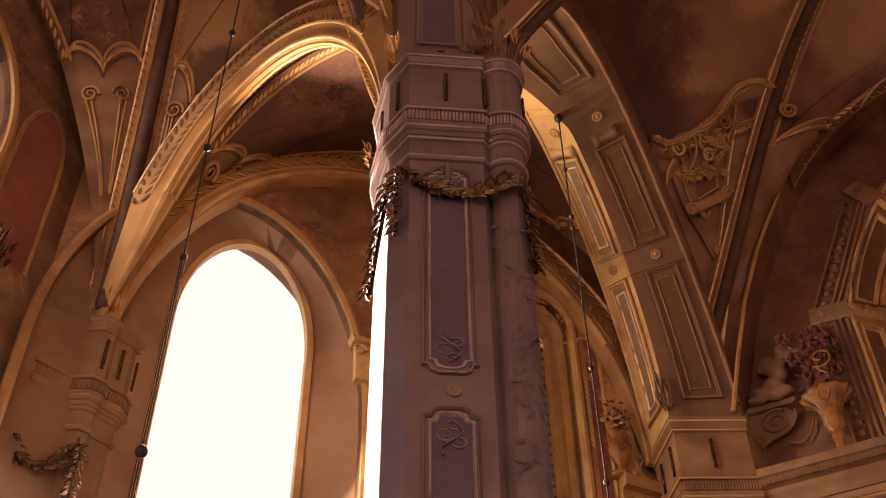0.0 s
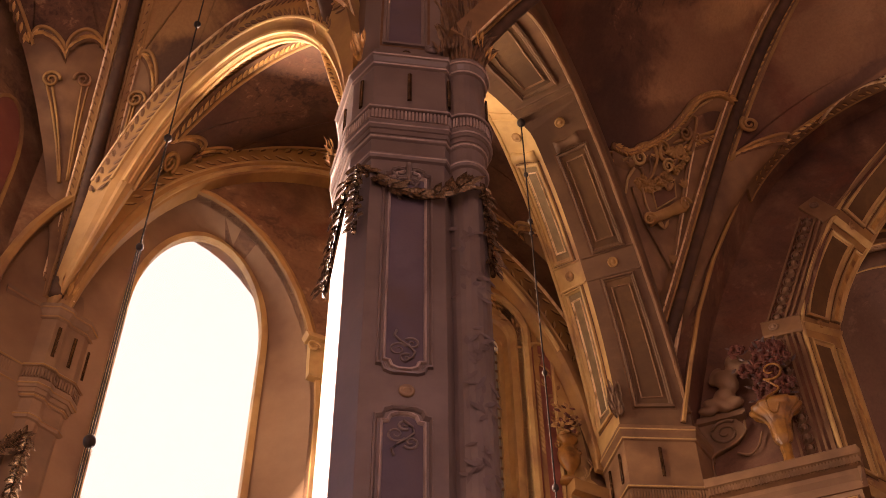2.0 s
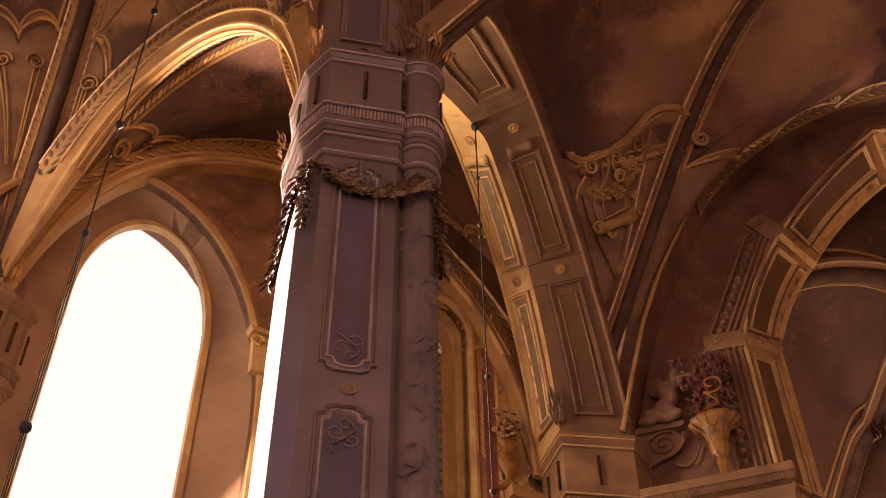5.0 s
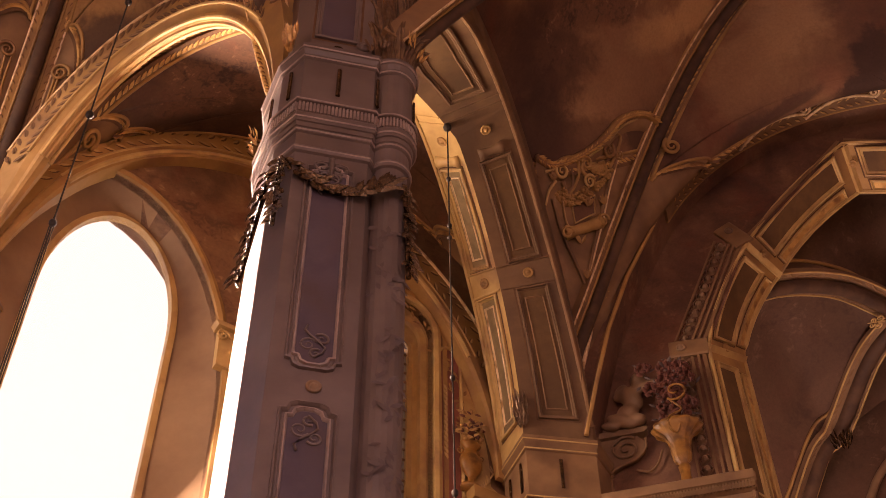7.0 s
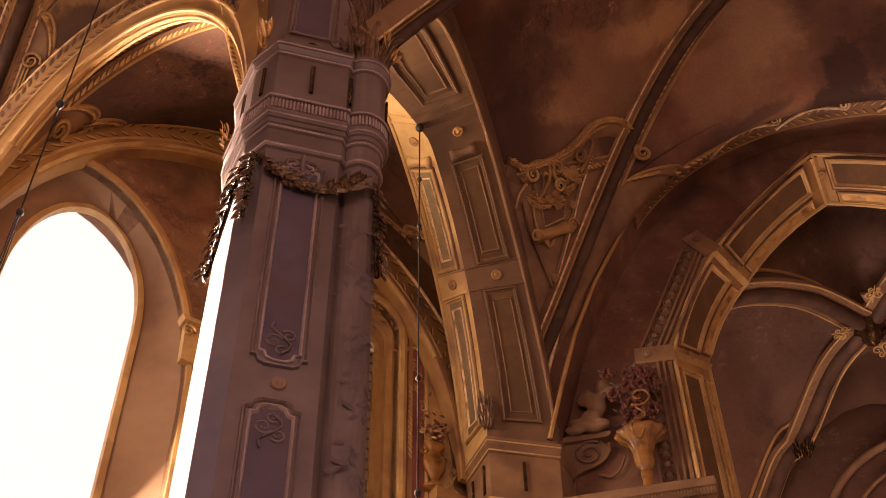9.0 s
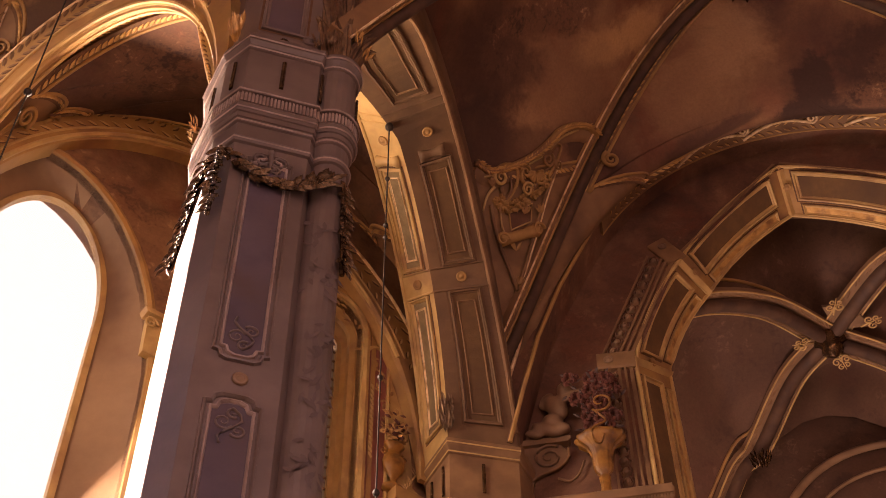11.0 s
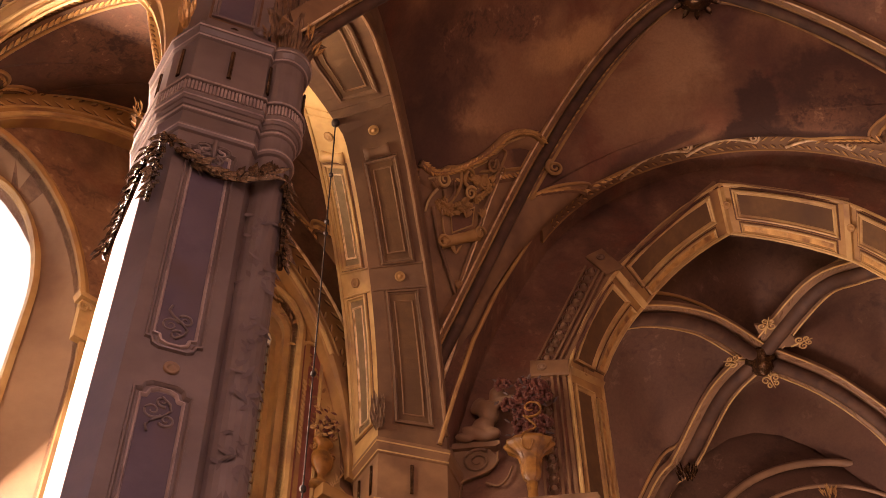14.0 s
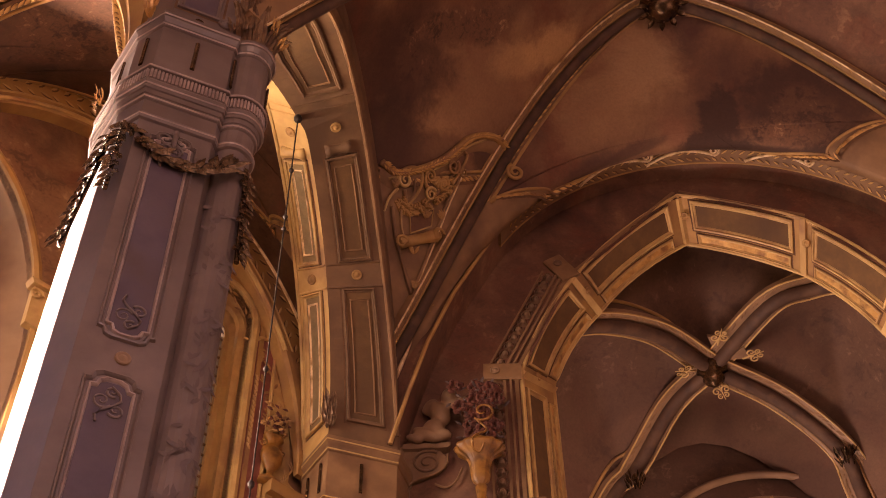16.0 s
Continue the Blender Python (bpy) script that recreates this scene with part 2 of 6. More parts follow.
# ---- building blocks ----
def put(name, bm, mat, parent=None, label="", smooth=False):
    me = bpy.data.meshes.new(name)
    bmesh.ops.recalc_face_normals(bm, faces=bm.faces)
    bm.to_mesh(me)
    bm.free()
    if smooth:
        me.shade_smooth()
    for m in (mat if isinstance(mat, (list, tuple)) else [mat]):
        me.materials.append(m)
    ob = new(name, me)
    if parent:
        ob.parent = parent
        ob.matrix_parent_inverse = parent.matrix_world.inverted()
    if label:
        tagged(ob, label)
    return ob


part = put


def thing(name, label, category, at=(0, 0, 0), group="", kind=""):
    e = new(name)
    e.empty_display_size = 0.2
    e.matrix_world = Matrix.Translation(at)
    return tagged(e, label, category, group, kind)


def loft(bm, rings, close=True, caps=True):
    """Skin a list of rings (lists of points); close joins the last point of a ring to its first."""
    vs = [[bm.verts.new(p) for p in r] for r in rings]
    n = len(rings[0])
    for a, b in zip(vs, vs[1:]):
        for i in range(n if close else n - 1):
            j = (i + 1) % n
            bm.faces.new((a[i], a[j], b[j], b[i]))
    if caps and close:
        bm.faces.new(vs[0])
        bm.faces.new(vs[-1])
    return vs


def box(bm, c, sx, sy, sz, m=None):
    r = bmesh.ops.create_cube(bm, size=1)
    M = (m or Matrix()) @ Matrix.Translation(c) @ Matrix.Diagonal((sx, sy, sz, 1))
    bmesh.ops.transform(bm, matrix=M, verts=r["verts"])


def offset(poly, d):
    """A plan polygon (counter-clockwise) grown by d."""
    out = []
    n = len(poly)
    for i in range(n):
        p0, p1, p2 = (Vector(poly[(i + k) % n]) for k in (-1, 0, 1))
        e1, e2 = (p1 - p0).normalized(), (p2 - p1).normalized()
        n1, n2 = Vector((e1.y, -e1.x)), Vector((e2.y, -e2.x))
        b = n1 + n2
        b = b / max(0.6, b.dot(n1)) if b.length > 1e-6 else n1
        out.append(tuple(p1 + b * d))
    return out


def flat(p, z=0.0):
    return Vector((p[0], p[1], z))


def arch_line(P, Q, z0, rise, n=40, a0=0.0, a1=math.pi, power=1.0):
    """Points of an elliptic arch from P to Q (plan) over the springing height z0."""
    P, Q = Vector(P), Vector(Q)
    out = []
    for i in range(n + 1):
        a = a0 + (a1 - a0) * i / n
        k = (1 - math.cos(a)) / 2
        q = P.lerp(Q, k)
        out.append(Vector((q.x, q.y, z0 + rise * math.sin(a) ** power)))
    return out


def sweep(bm, pts, section, side, close=True, foot=None):
    """Sweep a section of (sideways, outwards) offsets along a curve that lies in a vertical plane with normal side."""
    rings = []
    for i, p in enumerate(pts):
        t = (pts[min(i + 1, len(pts) - 1)] - pts[max(i - 1, 0)]).normalized()
        up = side.cross(t).normalized()
        if up.z < 0 and abs(t.z) < 0.999:
            up = -up
        k = 1.0
        if foot and i >= len(pts) - 9:
            k = 0.25 + 0.75 * (len(pts) - 1 - i) / 9
        if foot and i < 9:          # slim the foot and draw it on to its pier
            k = 0.25 + 0.75 * i / 9
            p = p + (Vector(foot) - pts[0]) * (1 - i / 9) ** 1.5
        rings.append([p + side * a * k + up * b * k for a, b in section])
    loft(bm, rings, close, close)
    return rings


def side_of(P, Q):
    """Level normal to the right of the way from P to Q, seen from above."""
    d = (Vector(Q) - Vector(P)).normalized()
    return Vector((d.y, -d.x, 0))


def tube(bm, pts, r, n=6, taper=None):
    rings = []
    for i, p in enumerate(pts):
        t = (Vector(pts[min(i + 1, len(pts) - 1)]) - Vector(pts[max(i - 1, 0)])).normalized()
        x = t.orthogonal().normalized() if abs(t.z) > 0.95 else t.cross(Vector((0, 0, 1))).normalized()
        y = t.cross(x)
        rr = r * (taper(i / (len(pts) - 1)) if taper else 1)
        rings.append([Vector(p) + x * rr * math.cos(2 * math.pi * k / n) + y * rr * math.sin(2 * math.pi * k / n) for k in range(n)])
    loft(bm, rings)


def smooth_line(pts, n=30):
    """A smooth curve through points."""
    P = [Vector(p) for p in pts]
    P = [P[0] * 2 - P[1]] + P + [P[-1] * 2 - P[-2]]
    out = []
    m = len(P) - 3
    for i in range(n + 1):
        x = m * i / n
        j = min(int(x), m - 1)
        t = x - j
        a, b, c, d = P[j:j + 4]
        out.append(0.5 * ((2 * b) + (c - a) * t + (2 * a - 5 * b + 4 * c - d) * t * t + (3 * b - a - 3 * c + d) * t ** 3))
    return out


# ---- plan ----
CAP = 12.8
A_BODY = [(-0.28, 6.90), (0.36, 6.96)] + [
    (0.56 + 0.17 * math.cos(a), 7.14 + 0.17 * math.sin(a)) for a in [radians(d) for d in range(-150, 61, 15)]] + [
    (0.72, 7.75), (0.42, 8.05), (-0.20, 8.05), (-0.58, 7.80), (-0.60, 7.62), (-0.46, 7.12)]
R_BODY = [(2.62, 12.69), (2.77, 12.09), (3.60, 12.10), (3.9, 12.5), (3.6, 13.2), (2.75, 13.2)]
L_BODY = [(-4.32, 10.05), (-4.0, 10.34), (-3.95, 10.30), (-3.80, 10.30), (-3.72, 10.36), (-3.70, 10.42), (-3.55, 10.55), (-3.45, 10.95), (-4.7, 11.2), (-4.8, 10.4)]
LPT, RPT, APT = (-3.7, 10.2), (2.72, 12.15), (0.1, 7.5)
W2_DIR = Vector((math.cos(radians(22)), -math.sin(radians(22))))
W2_IN = Vector((math.sin(radians(22)), math.cos(radians(22))))
W2_P = Vector((3.6, 12.05))
QPT = tuple(W2_P + W2_DIR * 10.5)
BOSS = Vector((6.754, 8.722, 20.1))
BOSS_L = Vector((-2.6, 5.4, 18.6))

# ---- setting ----
bm = bmesh.new()
box(bm, (2.5, 5, -0.15), 36, 36, 0.3)
tagged(put("floor", bm, FLOOR), "worn pale stone church floor", "floor", kind="structure")
bm = bmesh.new()
box(bm, (2.5, 5, 23.2), 36, 36, 0.3)
tagged(put("ceiling", bm, SHELL), "plain closing ceiling above the vaults", "ceiling", kind="structure")


def outline(c, hw, sill, zs, rise, n=24):
    """Outline of an arched opening as (along, height), from the left foot over the arch to the right foot."""
    return [(c - hw, sill)] + [(c - hw * math.cos(math.pi * i / n), zs + rise * math.sin(math.pi * i / n)) for i in range(n + 1)] + [(c + hw, sill)]


class Plane:
    """A vertical wall plane: s along it, z up, d inwards into the wall."""

    def __init__(self, P, Q):
        self.P, self.d = Vector(P), (Vector(Q) - Vector(P)).normalized()
        self.out = Vector((-self.d.y, self.d.x))
        self.length = (Vector(Q) - Vector(P)).length

    def at(self, s, z, d=0.0):
        return flat(self.P + self.d * s + self.out * d, z)


def wall_with(name, plane, z1, thick, openings, mat, label):
    """A wall with arched openings (centre, half width, sill, springing, rise)."""
    bm = bmesh.new()
    xs = {0.0, plane.length}
    for c, hw, z0, zs, rise in openings:
        xs |= {c - hw * math.cos(math.pi * i / 24) for i in range(25)}
    xs = sorted(xs)

    def prism(x0, x1, lo0, lo1, hi):
        loft(bm, [[plane.at(x0, lo0, o), plane.at(x1, lo1, o), plane.at(x1, hi, o), plane.at(x0, hi, o)] for o in (0, thick)])
    for x0, x1 in zip(xs, xs[1:]):
        if x1 - x0 < 1e-6:
            continue
        mid = (x0 + x1) / 2
        hole = [o for o in openings if abs(mid - o[0]) < o[1]]
        if not hole:
            prism(x0, x1, 0, 0, z1)
            continue
        c, hw, z0, zs, rise = hole[0]
        t0, t1 = (zs + rise * math.sqrt(max(0.0, 1 - ((x - c) / hw) ** 2)) for x in (x0, x1))
        prism(x0, x1, 0, 0, z0)
        prism(x0, x1, t0, t1, z1)
    bmesh.ops.remove_doubles(bm, verts=bm.verts, dist=1e-4)
    return tagged(put(name, bm, mat), label, "wall", kind="structure")


def surround(bm, plane, o_line, section):
    """Sweep a moulding section of (outwards in the plane, depth into the wall) along an outline."""
    rings = []
    n = len(o_line)
    for i, (s, z) in enumerate(o_line):
        a, b = Vector(o_line[max(i - 1, 0)]), Vector(o_line[min(i + 1, n - 1)])
        t = (b - a).normalized()
        nrm = Vector((-t.y, t.x))
        rings.append([plane.at(s + nrm.x * p, z + nrm.y * p, d) for p, d in section])
    loft(bm, rings)


NORTH = Plane((-4.407, 9.760), (2.908, 12.998))
WEST = Plane((-7.6, 4.4), (-4.3, 10.4))
W2 = Plane(W2_P, W2_P + W2_DIR)
W1_OUT, W1_IN = (1.90, 1.88, 4.0, 12.1, 3.2), (2.35, 0.88, 4.2, 13.4, 1.75)
W3_OUT, W3_IN = (6.17, 0.46, 5.0, 14.85, 0.48), (6.29, 0.21, 5.2, 14.8, 0.22)
wall_with("wall_north", NORTH, 22, 0.75, [W1_OUT, W3_OUT], FRESCO, "frescoed wall with a tall bright window and a narrow one")
wall_with("wall_west", WEST, 22, 0.7, [(3.95, 1.25, 6.0, 14.4, 1.85)], FRESCO, "frescoed wall with a red panel and one tall window")
# unseen closing walls; their windows are added to admit fill light
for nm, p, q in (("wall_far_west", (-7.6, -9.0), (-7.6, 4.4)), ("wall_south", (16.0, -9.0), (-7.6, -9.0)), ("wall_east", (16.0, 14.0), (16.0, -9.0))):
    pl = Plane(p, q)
    wall_with(nm, pl, 22, 0.5, [(pl.length * k, 1.2, 5, 13, 2) for k in ((0.5, 0.7415) if nm == "wall_south" else (0.5,))], SHELL, "pale unseen closing wall with an added window opening")
bm = bmesh.new()
box(bm, (6, 20.5, 11), 24, 0.5, 22)
tagged(put("wall_outer_north", bm, SHELL), "pale unseen closing wall", "wall", kind="structure")


def glass_material():
    m = bpy.data.materials.new("hazy_window_glass")
    m.use_nodes = True
    b = m.node_tree.nodes["Principled BSDF"]
    b.inputs["Base Color"].default_value = (1.0, 0.96, 0.88, 1)
    b.inputs["Roughness"].default_value = 0.25
    b.inputs["Transmission Weight"].default_value = 0.95
    b.inputs["IOR"].default_value = 1.05
    return m


GLASS = glass_material()
DAY = bpy.data.materials.new("white_daylight_sky")
DAY.use_nodes = True
DAY.node_tree.nodes["Principled BSDF"].inputs["Base Color"].default_value = (0, 0, 0, 1)
DAY.node_tree.nodes["Principled BSDF"].inputs["Emission Color"].default_value = (1.0, 0.95, 0.80, 1)
DAY.node_tree.nodes["Principled BSDF"].inputs["Emission Strength"].default_value = 0.62
bm = bmesh.new()
bm.faces.new([bm.verts.new(NORTH.at(s, z, 6.0)) for s, z in ((-6, 0), (14, 0), (14, 30), (-6, 30))])
tagged(put("backdrop_sky", bm, DAY), "white overexposed sky outside the windows", "sky", kind="structure")


def tall_window(name, plane, outer, inner, depth, label, cols, row):
    t = thing(name, label, "window", plane.at(inner[0], inner[2], depth), kind="structure")
    o, i = outline(*outer), outline(*inner)
    hw_big = outer[1] > 1
    bm = bmesh.new()
    loft(bm, [[plane.at(s, z, d) for s, z in ln] for ln, d in ((o, 0.0), (o, 0.12), (i, depth))], close=False)
    part("splayed_reveal", bm, PLASTER if hw_big else LEDGE, t, smooth=hw_big)
    bm = bmesh.new()
    surround(bm, plane, o, [(0.0, -0.05), (0.05, -0.07), (0.11, -0.04), (0.13, 0.01), (0.0, 0.01)])
    part("outer_moulding", bm, OCHRE if hw_big else LEDGE, t)
    mid = outline(*[(a * 0.45 + b * 0.55) for a, b in zip(outer, inner)])
    bm = bmesh.new()
    surround(bm, plane, mid, [(-0.03, depth * 0.55 - 0.07), (0.05, depth * 0.55 - 0.09), (0.07, depth * 0.55), (-0.03, depth * 0.55)])
    if hw_big:
        bm.free()
    else:
        part("inner_moulding", bm, LEDGE, t)
    bm = bmesh.new()
    surround(bm, plane, i, [(-0.05, depth - 0.05), (0.03, depth - 0.05), (0.03, depth + 0.06), (-0.05, depth + 0.06)])
    frame_ob = part("window_frame", bm, LEDGE, t)
    c, hw, z0, zs, rise = inner
    w = 2 * hw / cols
    z, k = z0, 0
    if cols == 1:
        bm = bmesh.new()
        loft(bm, [[plane.at(a, b, d) for a, b in i] for d in (depth, depth + 0.008)])
        g = part("pane", bm, GLASS, frame_ob)
        g.visible_shadow = False
        k = 120
    while z < zs + rise and k < 120:
        for j in range(cols):
            s0 = c - hw + j * w
            sm = max(abs(s0 - c), abs(s0 + w - c))
            top = zs + rise * math.sqrt(max(0.0, 1 - min(1.0, sm / hw) ** 2)) if sm < hw * 0.999 else zs
            z1 = min(z + row, top)
            if z1 - z > 0.03:
                bm = bmesh.new()
                loft(bm, [[plane.at(s0 + 0.012, z + 0.012, d), plane.at(s0 + w - 0.012, z + 0.012, d), plane.at(s0 + w - 0.012, z1 - 0.012, d), plane.at(s0 + 0.012, z1 - 0.012, d)] for d in (depth, depth + 0.008)])
                g = part("pane", bm, GLASS if hw_big else LEADED, frame_ob)
                g.visible_shadow = not hw_big
        z += row
        k += 1
    bm = bmesh.new()
    z = z0
    while z < zs:
        loft(bm, [[plane.at(c - hw, z - 0.012, d), plane.at(c + hw, z - 0.012, d), plane.at(c + hw, z + 0.012, d), plane.at(c - hw, z + 0.012, d)] for d in (depth - 0.02, depth + 0.02)])
        z += row
    for j in range(1, cols):
        s = c - hw + j * w
        loft(bm, [[plane.at(s - 0.014, z0, d), plane.at(s + 0.014, z0, d), plane.at(s + 0.014, zs + rise * 0.8, d), plane.at(s - 0.014, zs + rise * 0.8, d)] for d in (depth - 0.02, depth + 0.02)])
    if cols > 1:
        part("glazing_bar", bm, IRON if hw_big else BROWN, frame_ob)
    else:
        bm.free()
    return t


tall_window("window_1", NORTH, W1_OUT, W1_IN, 0.50, "tall round-headed window washed out by white daylight", 1, 2.4)
tall_window("window_2", NORTH, W3_OUT, W3_IN, 0.40, "narrow round-headed window with small leaded panes and gilt mouldings", 2, 0.17)
tall_window("window_3", WEST, (3.95, 1.25, 6.0, 14.4, 1.85), (3.95, 0.95, 6.2, 14.3, 1.5), 0.5, "tall round-headed window in a gilt moulded frame", 2, 1.4)

area_lamp("window_and_fill_lamp", NORTH.at(2.35, 9.75, 0.62), -flat(NORTH.out) + flat(NORTH.d) * 0.06 - Vector((0, 0, 0.36)), 1.9, 11.3, LIGHTS[0])
area_lamp("window_and_fill_lamp", WEST.at(3.95, 12.8, 0.05), (8.0, 4.4, 0.2), 1.0, 5.5, LIGHTS[1], spread=62)
# fill lamps added at unseen openings in the south and east walls
area_lamp("window_and_fill_lamp", (4.2, -8.8, 10), (0, 1, 0), 2.2, 9, LIGHTS[2], (1.0, 0.72, 0.62))
area_lamp("window_and_fill_lamp", (-1.5, -8.8, 10), (0.1, 1, 0), 2.2, 9, LIGHTS[5], (1.0, 0.72, 0.62))
area_lamp("window_and_fill_lamp", (15.8, 2.5, 10), (-1, 0, 0), 2.2, 9, LIGHTS[3], (1.0, 0.70, 0.58))


# ---- ornament helpers ----
class Soup:
    """Many small pieces in one mesh."""

    def __init__(self):
        self.v, self.f = [], []

    def add(self, verts, faces):
        o = len(self.v)
        self.v += [tuple(p) for p in verts]
        self.f += [tuple(i + o for i in q) for q in faces]

    def block(self, o, x, y, z):
        """A block from the corner o along the vectors x, y, z."""
        c = [o, o + x, o + x + y, o + y]
        self.add(c + [p + z for p in c], [(0, 3, 2, 1), (4, 5, 6, 7), (0, 1, 5, 4), (1, 2, 6, 5), (2, 3, 7, 6), (3, 0, 4, 7)])

    def leaf(self, base, along, across, up, length, width):
        b, a, c, u = base, along * length, across * width, up
        w = up * width
        self.add([b, b + a * 0.3 + c * 0.42 + w * 0.1, b + a * 0.62 + c * 0.45 + w * 0.05, b + a - w * 0.1, b + a * 0.62 - c * 0.45 + w * 0.05, b + a * 0.3 - c * 0.42 + w * 0.1,
                  b + a * 0.3 + w * 0.34, b + a * 0.64 + w * 0.32],
                 [(0, 1, 6), (1, 2, 7, 6), (2, 3, 7), (3, 4, 7), (4, 5, 6, 7), (5, 0, 6)])

    def make(self, name, mat, parent=None, label="", smooth=False):
        me = bpy.data.meshes.new(name)
        me.from_pydata(self.v, [], self.f)
        if smooth:
            me.shade_smooth()
        me.materials.append(mat)
        ob = new(name, me)
        if parent:
            ob.parent = parent
            ob.matrix_parent_inverse = parent.matrix_world.inverted()
        return tagged(ob, label, kind="stuff")


def normal_of(S, u, v, e=1e-3):
    du, dv = S(u + e, v) - S(u - e, v), S(u, v + e) - S(u, v - e)
    return du.cross(dv).normalized()


def framed_panel(S, u0, u1, v0, v1, facing, parent, wide=0.045, proud=0.035, n=8, frame_mat=None, field_mat=None, double=True):
    """A field with a moulded frame on the surface S(u, v); facing: a point on the side that is seen."""
    def nrm(u, v):
        q = normal_of(S, u, v)
        return q if q.dot(facing - S(u, v)) > 0 else -q
    lu = (S(u1, v0) - S(u0, v0)).length / max(1e-6, u1 - u0)
    lv = (S(u0, v1) - S(u0, v0)).length / max(1e-6, v1 - v0)
    bm = bmesh.new()
    rows = []
    for i in range(n + 1):
        u = u0 + (u1 - u0) * i / n
        rows.append([S(u, v) + nrm(u, v) * 0.006 for v in (v0, v1)])
    loft(bm, rows, close=False)
    field = part("panel_field", bm, field_mat or PANEL, parent)

    def loop(m):
        a, b = m / lu, m / lv
        pts = [(u0 + a + (u1 - u0 - 2 * a) * i / n, v0 + b) for i in range(n)] + [(u1 - a, v0 + b)] + [(u1 - a - (u1 - u0 - 2 * a) * i / n, v1 - b) for i in range(n)] + [(u0 + a, v1 - b)]
        return pts
    bm = bmesh.new()
    prof = [(-wide, 0.0), (-wide, proud), (-wide * 0.55, proud * 1.25), (-wide * 0.3, proud * 0.55), (0.0, proud * 0.5), (wide * 0.35, 0.0)]
    rings = []
    for m, h in prof:
        rings.append([S(u, v) + nrm(u, v) * h for u, v in loop(m)])
    vs = [[bm.verts.new(p) for p in r] for r in rings]
    k = len(rings[0])
    for a, b in zip(vs, vs[1:]):
        for i in range(k):
            bm.faces.new((a[i], a[(i + 1) % k], b[(i + 1) % k], b[i]))
    part("panel_frame", bm, frame_mat or LEDGE, field)
    # shade of the groove round the frame, painted as a flat dark strip
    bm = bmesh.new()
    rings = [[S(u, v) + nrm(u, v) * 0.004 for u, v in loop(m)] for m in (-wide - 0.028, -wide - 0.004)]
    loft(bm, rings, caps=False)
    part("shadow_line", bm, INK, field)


def rosette(centre, nrm, r, parent, mat=None):
    bm = bmesh.new()
    M = Matrix.Translation(centre) @ nrm.to_track_quat("Z", "Y").to_matrix().to_4x4()
    prof = [(r, 0), (r, 0.25 * r), (0.82 * r, 0.42 * r), (0.68 * r, 0.2 * r), (0.5 * r, 0.25 * r), (0.3 * r, 0.5 * r), (0.0001, 0.55 * r)]
    loft(bm, [[M @ Vector((a * math.cos(t), a * math.sin(t), h)) for t in [2 * math.pi * k / 14 for k in range(14)]] for a, h in prof], caps=False)
    return part("rosette", bm, mat or BRONZE, parent, smooth=True)


def scroll(bm, centre, x, y, r, turns=1.6, thick=0.03, lift=None, start=0.0, sense=1):
    pts = []
    n = int(26 * turns)
    for i in range(n + 1):
        k = i / n
        a = start + sense * 2 * math.pi * turns * k
        q = r * (1 - 0.82 * k)
        pts.append(centre + x * q * math.cos(a) + y * q * math.sin(a) + (lift * thick * 0.6 if lift else Vector()))
    tube(bm, pts, thick, 6, lambda k: 1 - 0.5 * k)


def spray(base, up, out, parent, count=14, size=0.5, mat=None, rng=None, name="leaf_spray", spread=1.0):
    """A spray of upright acanthus leaves, curling outwards."""
    rng = rng or random.Random(3)
    s = Soup()
    side = up.cross(out).normalized()
    for i in range(count):
        k = rng.uniform(-1, 1)
        h = rng.uniform(0.1, 0.75) * size
        b = base + side * k * size * 0.2 * spread + up * h * 0.7 + out * rng.uniform(0, 0.06)
        d = (up * rng.uniform(0.9, 1.5) + side * k * spread * rng.uniform(0.2, 0.9) + out * rng.uniform(0.05, 0.6)).normalized()
        ac = d.cross(out).normalized()
        s.leaf(b, d, ac, ac.cross(d) * -1, size * rng.uniform(0.2, 0.38), size * rng.uniform(0.05, 0.085))
    return s.make(name, mat or BRONZE, parent, "worn gilded leaves curling outwards")


# ---- piers ----
def edge_run(body, z, d, lo, hi):
    """Points of the grown plan polygon from vertex lo to vertex hi."""
    q = offset(body, d)
    n = len(q)
    return [flat(q[i % n], z) for i in range(lo, hi + 1)]


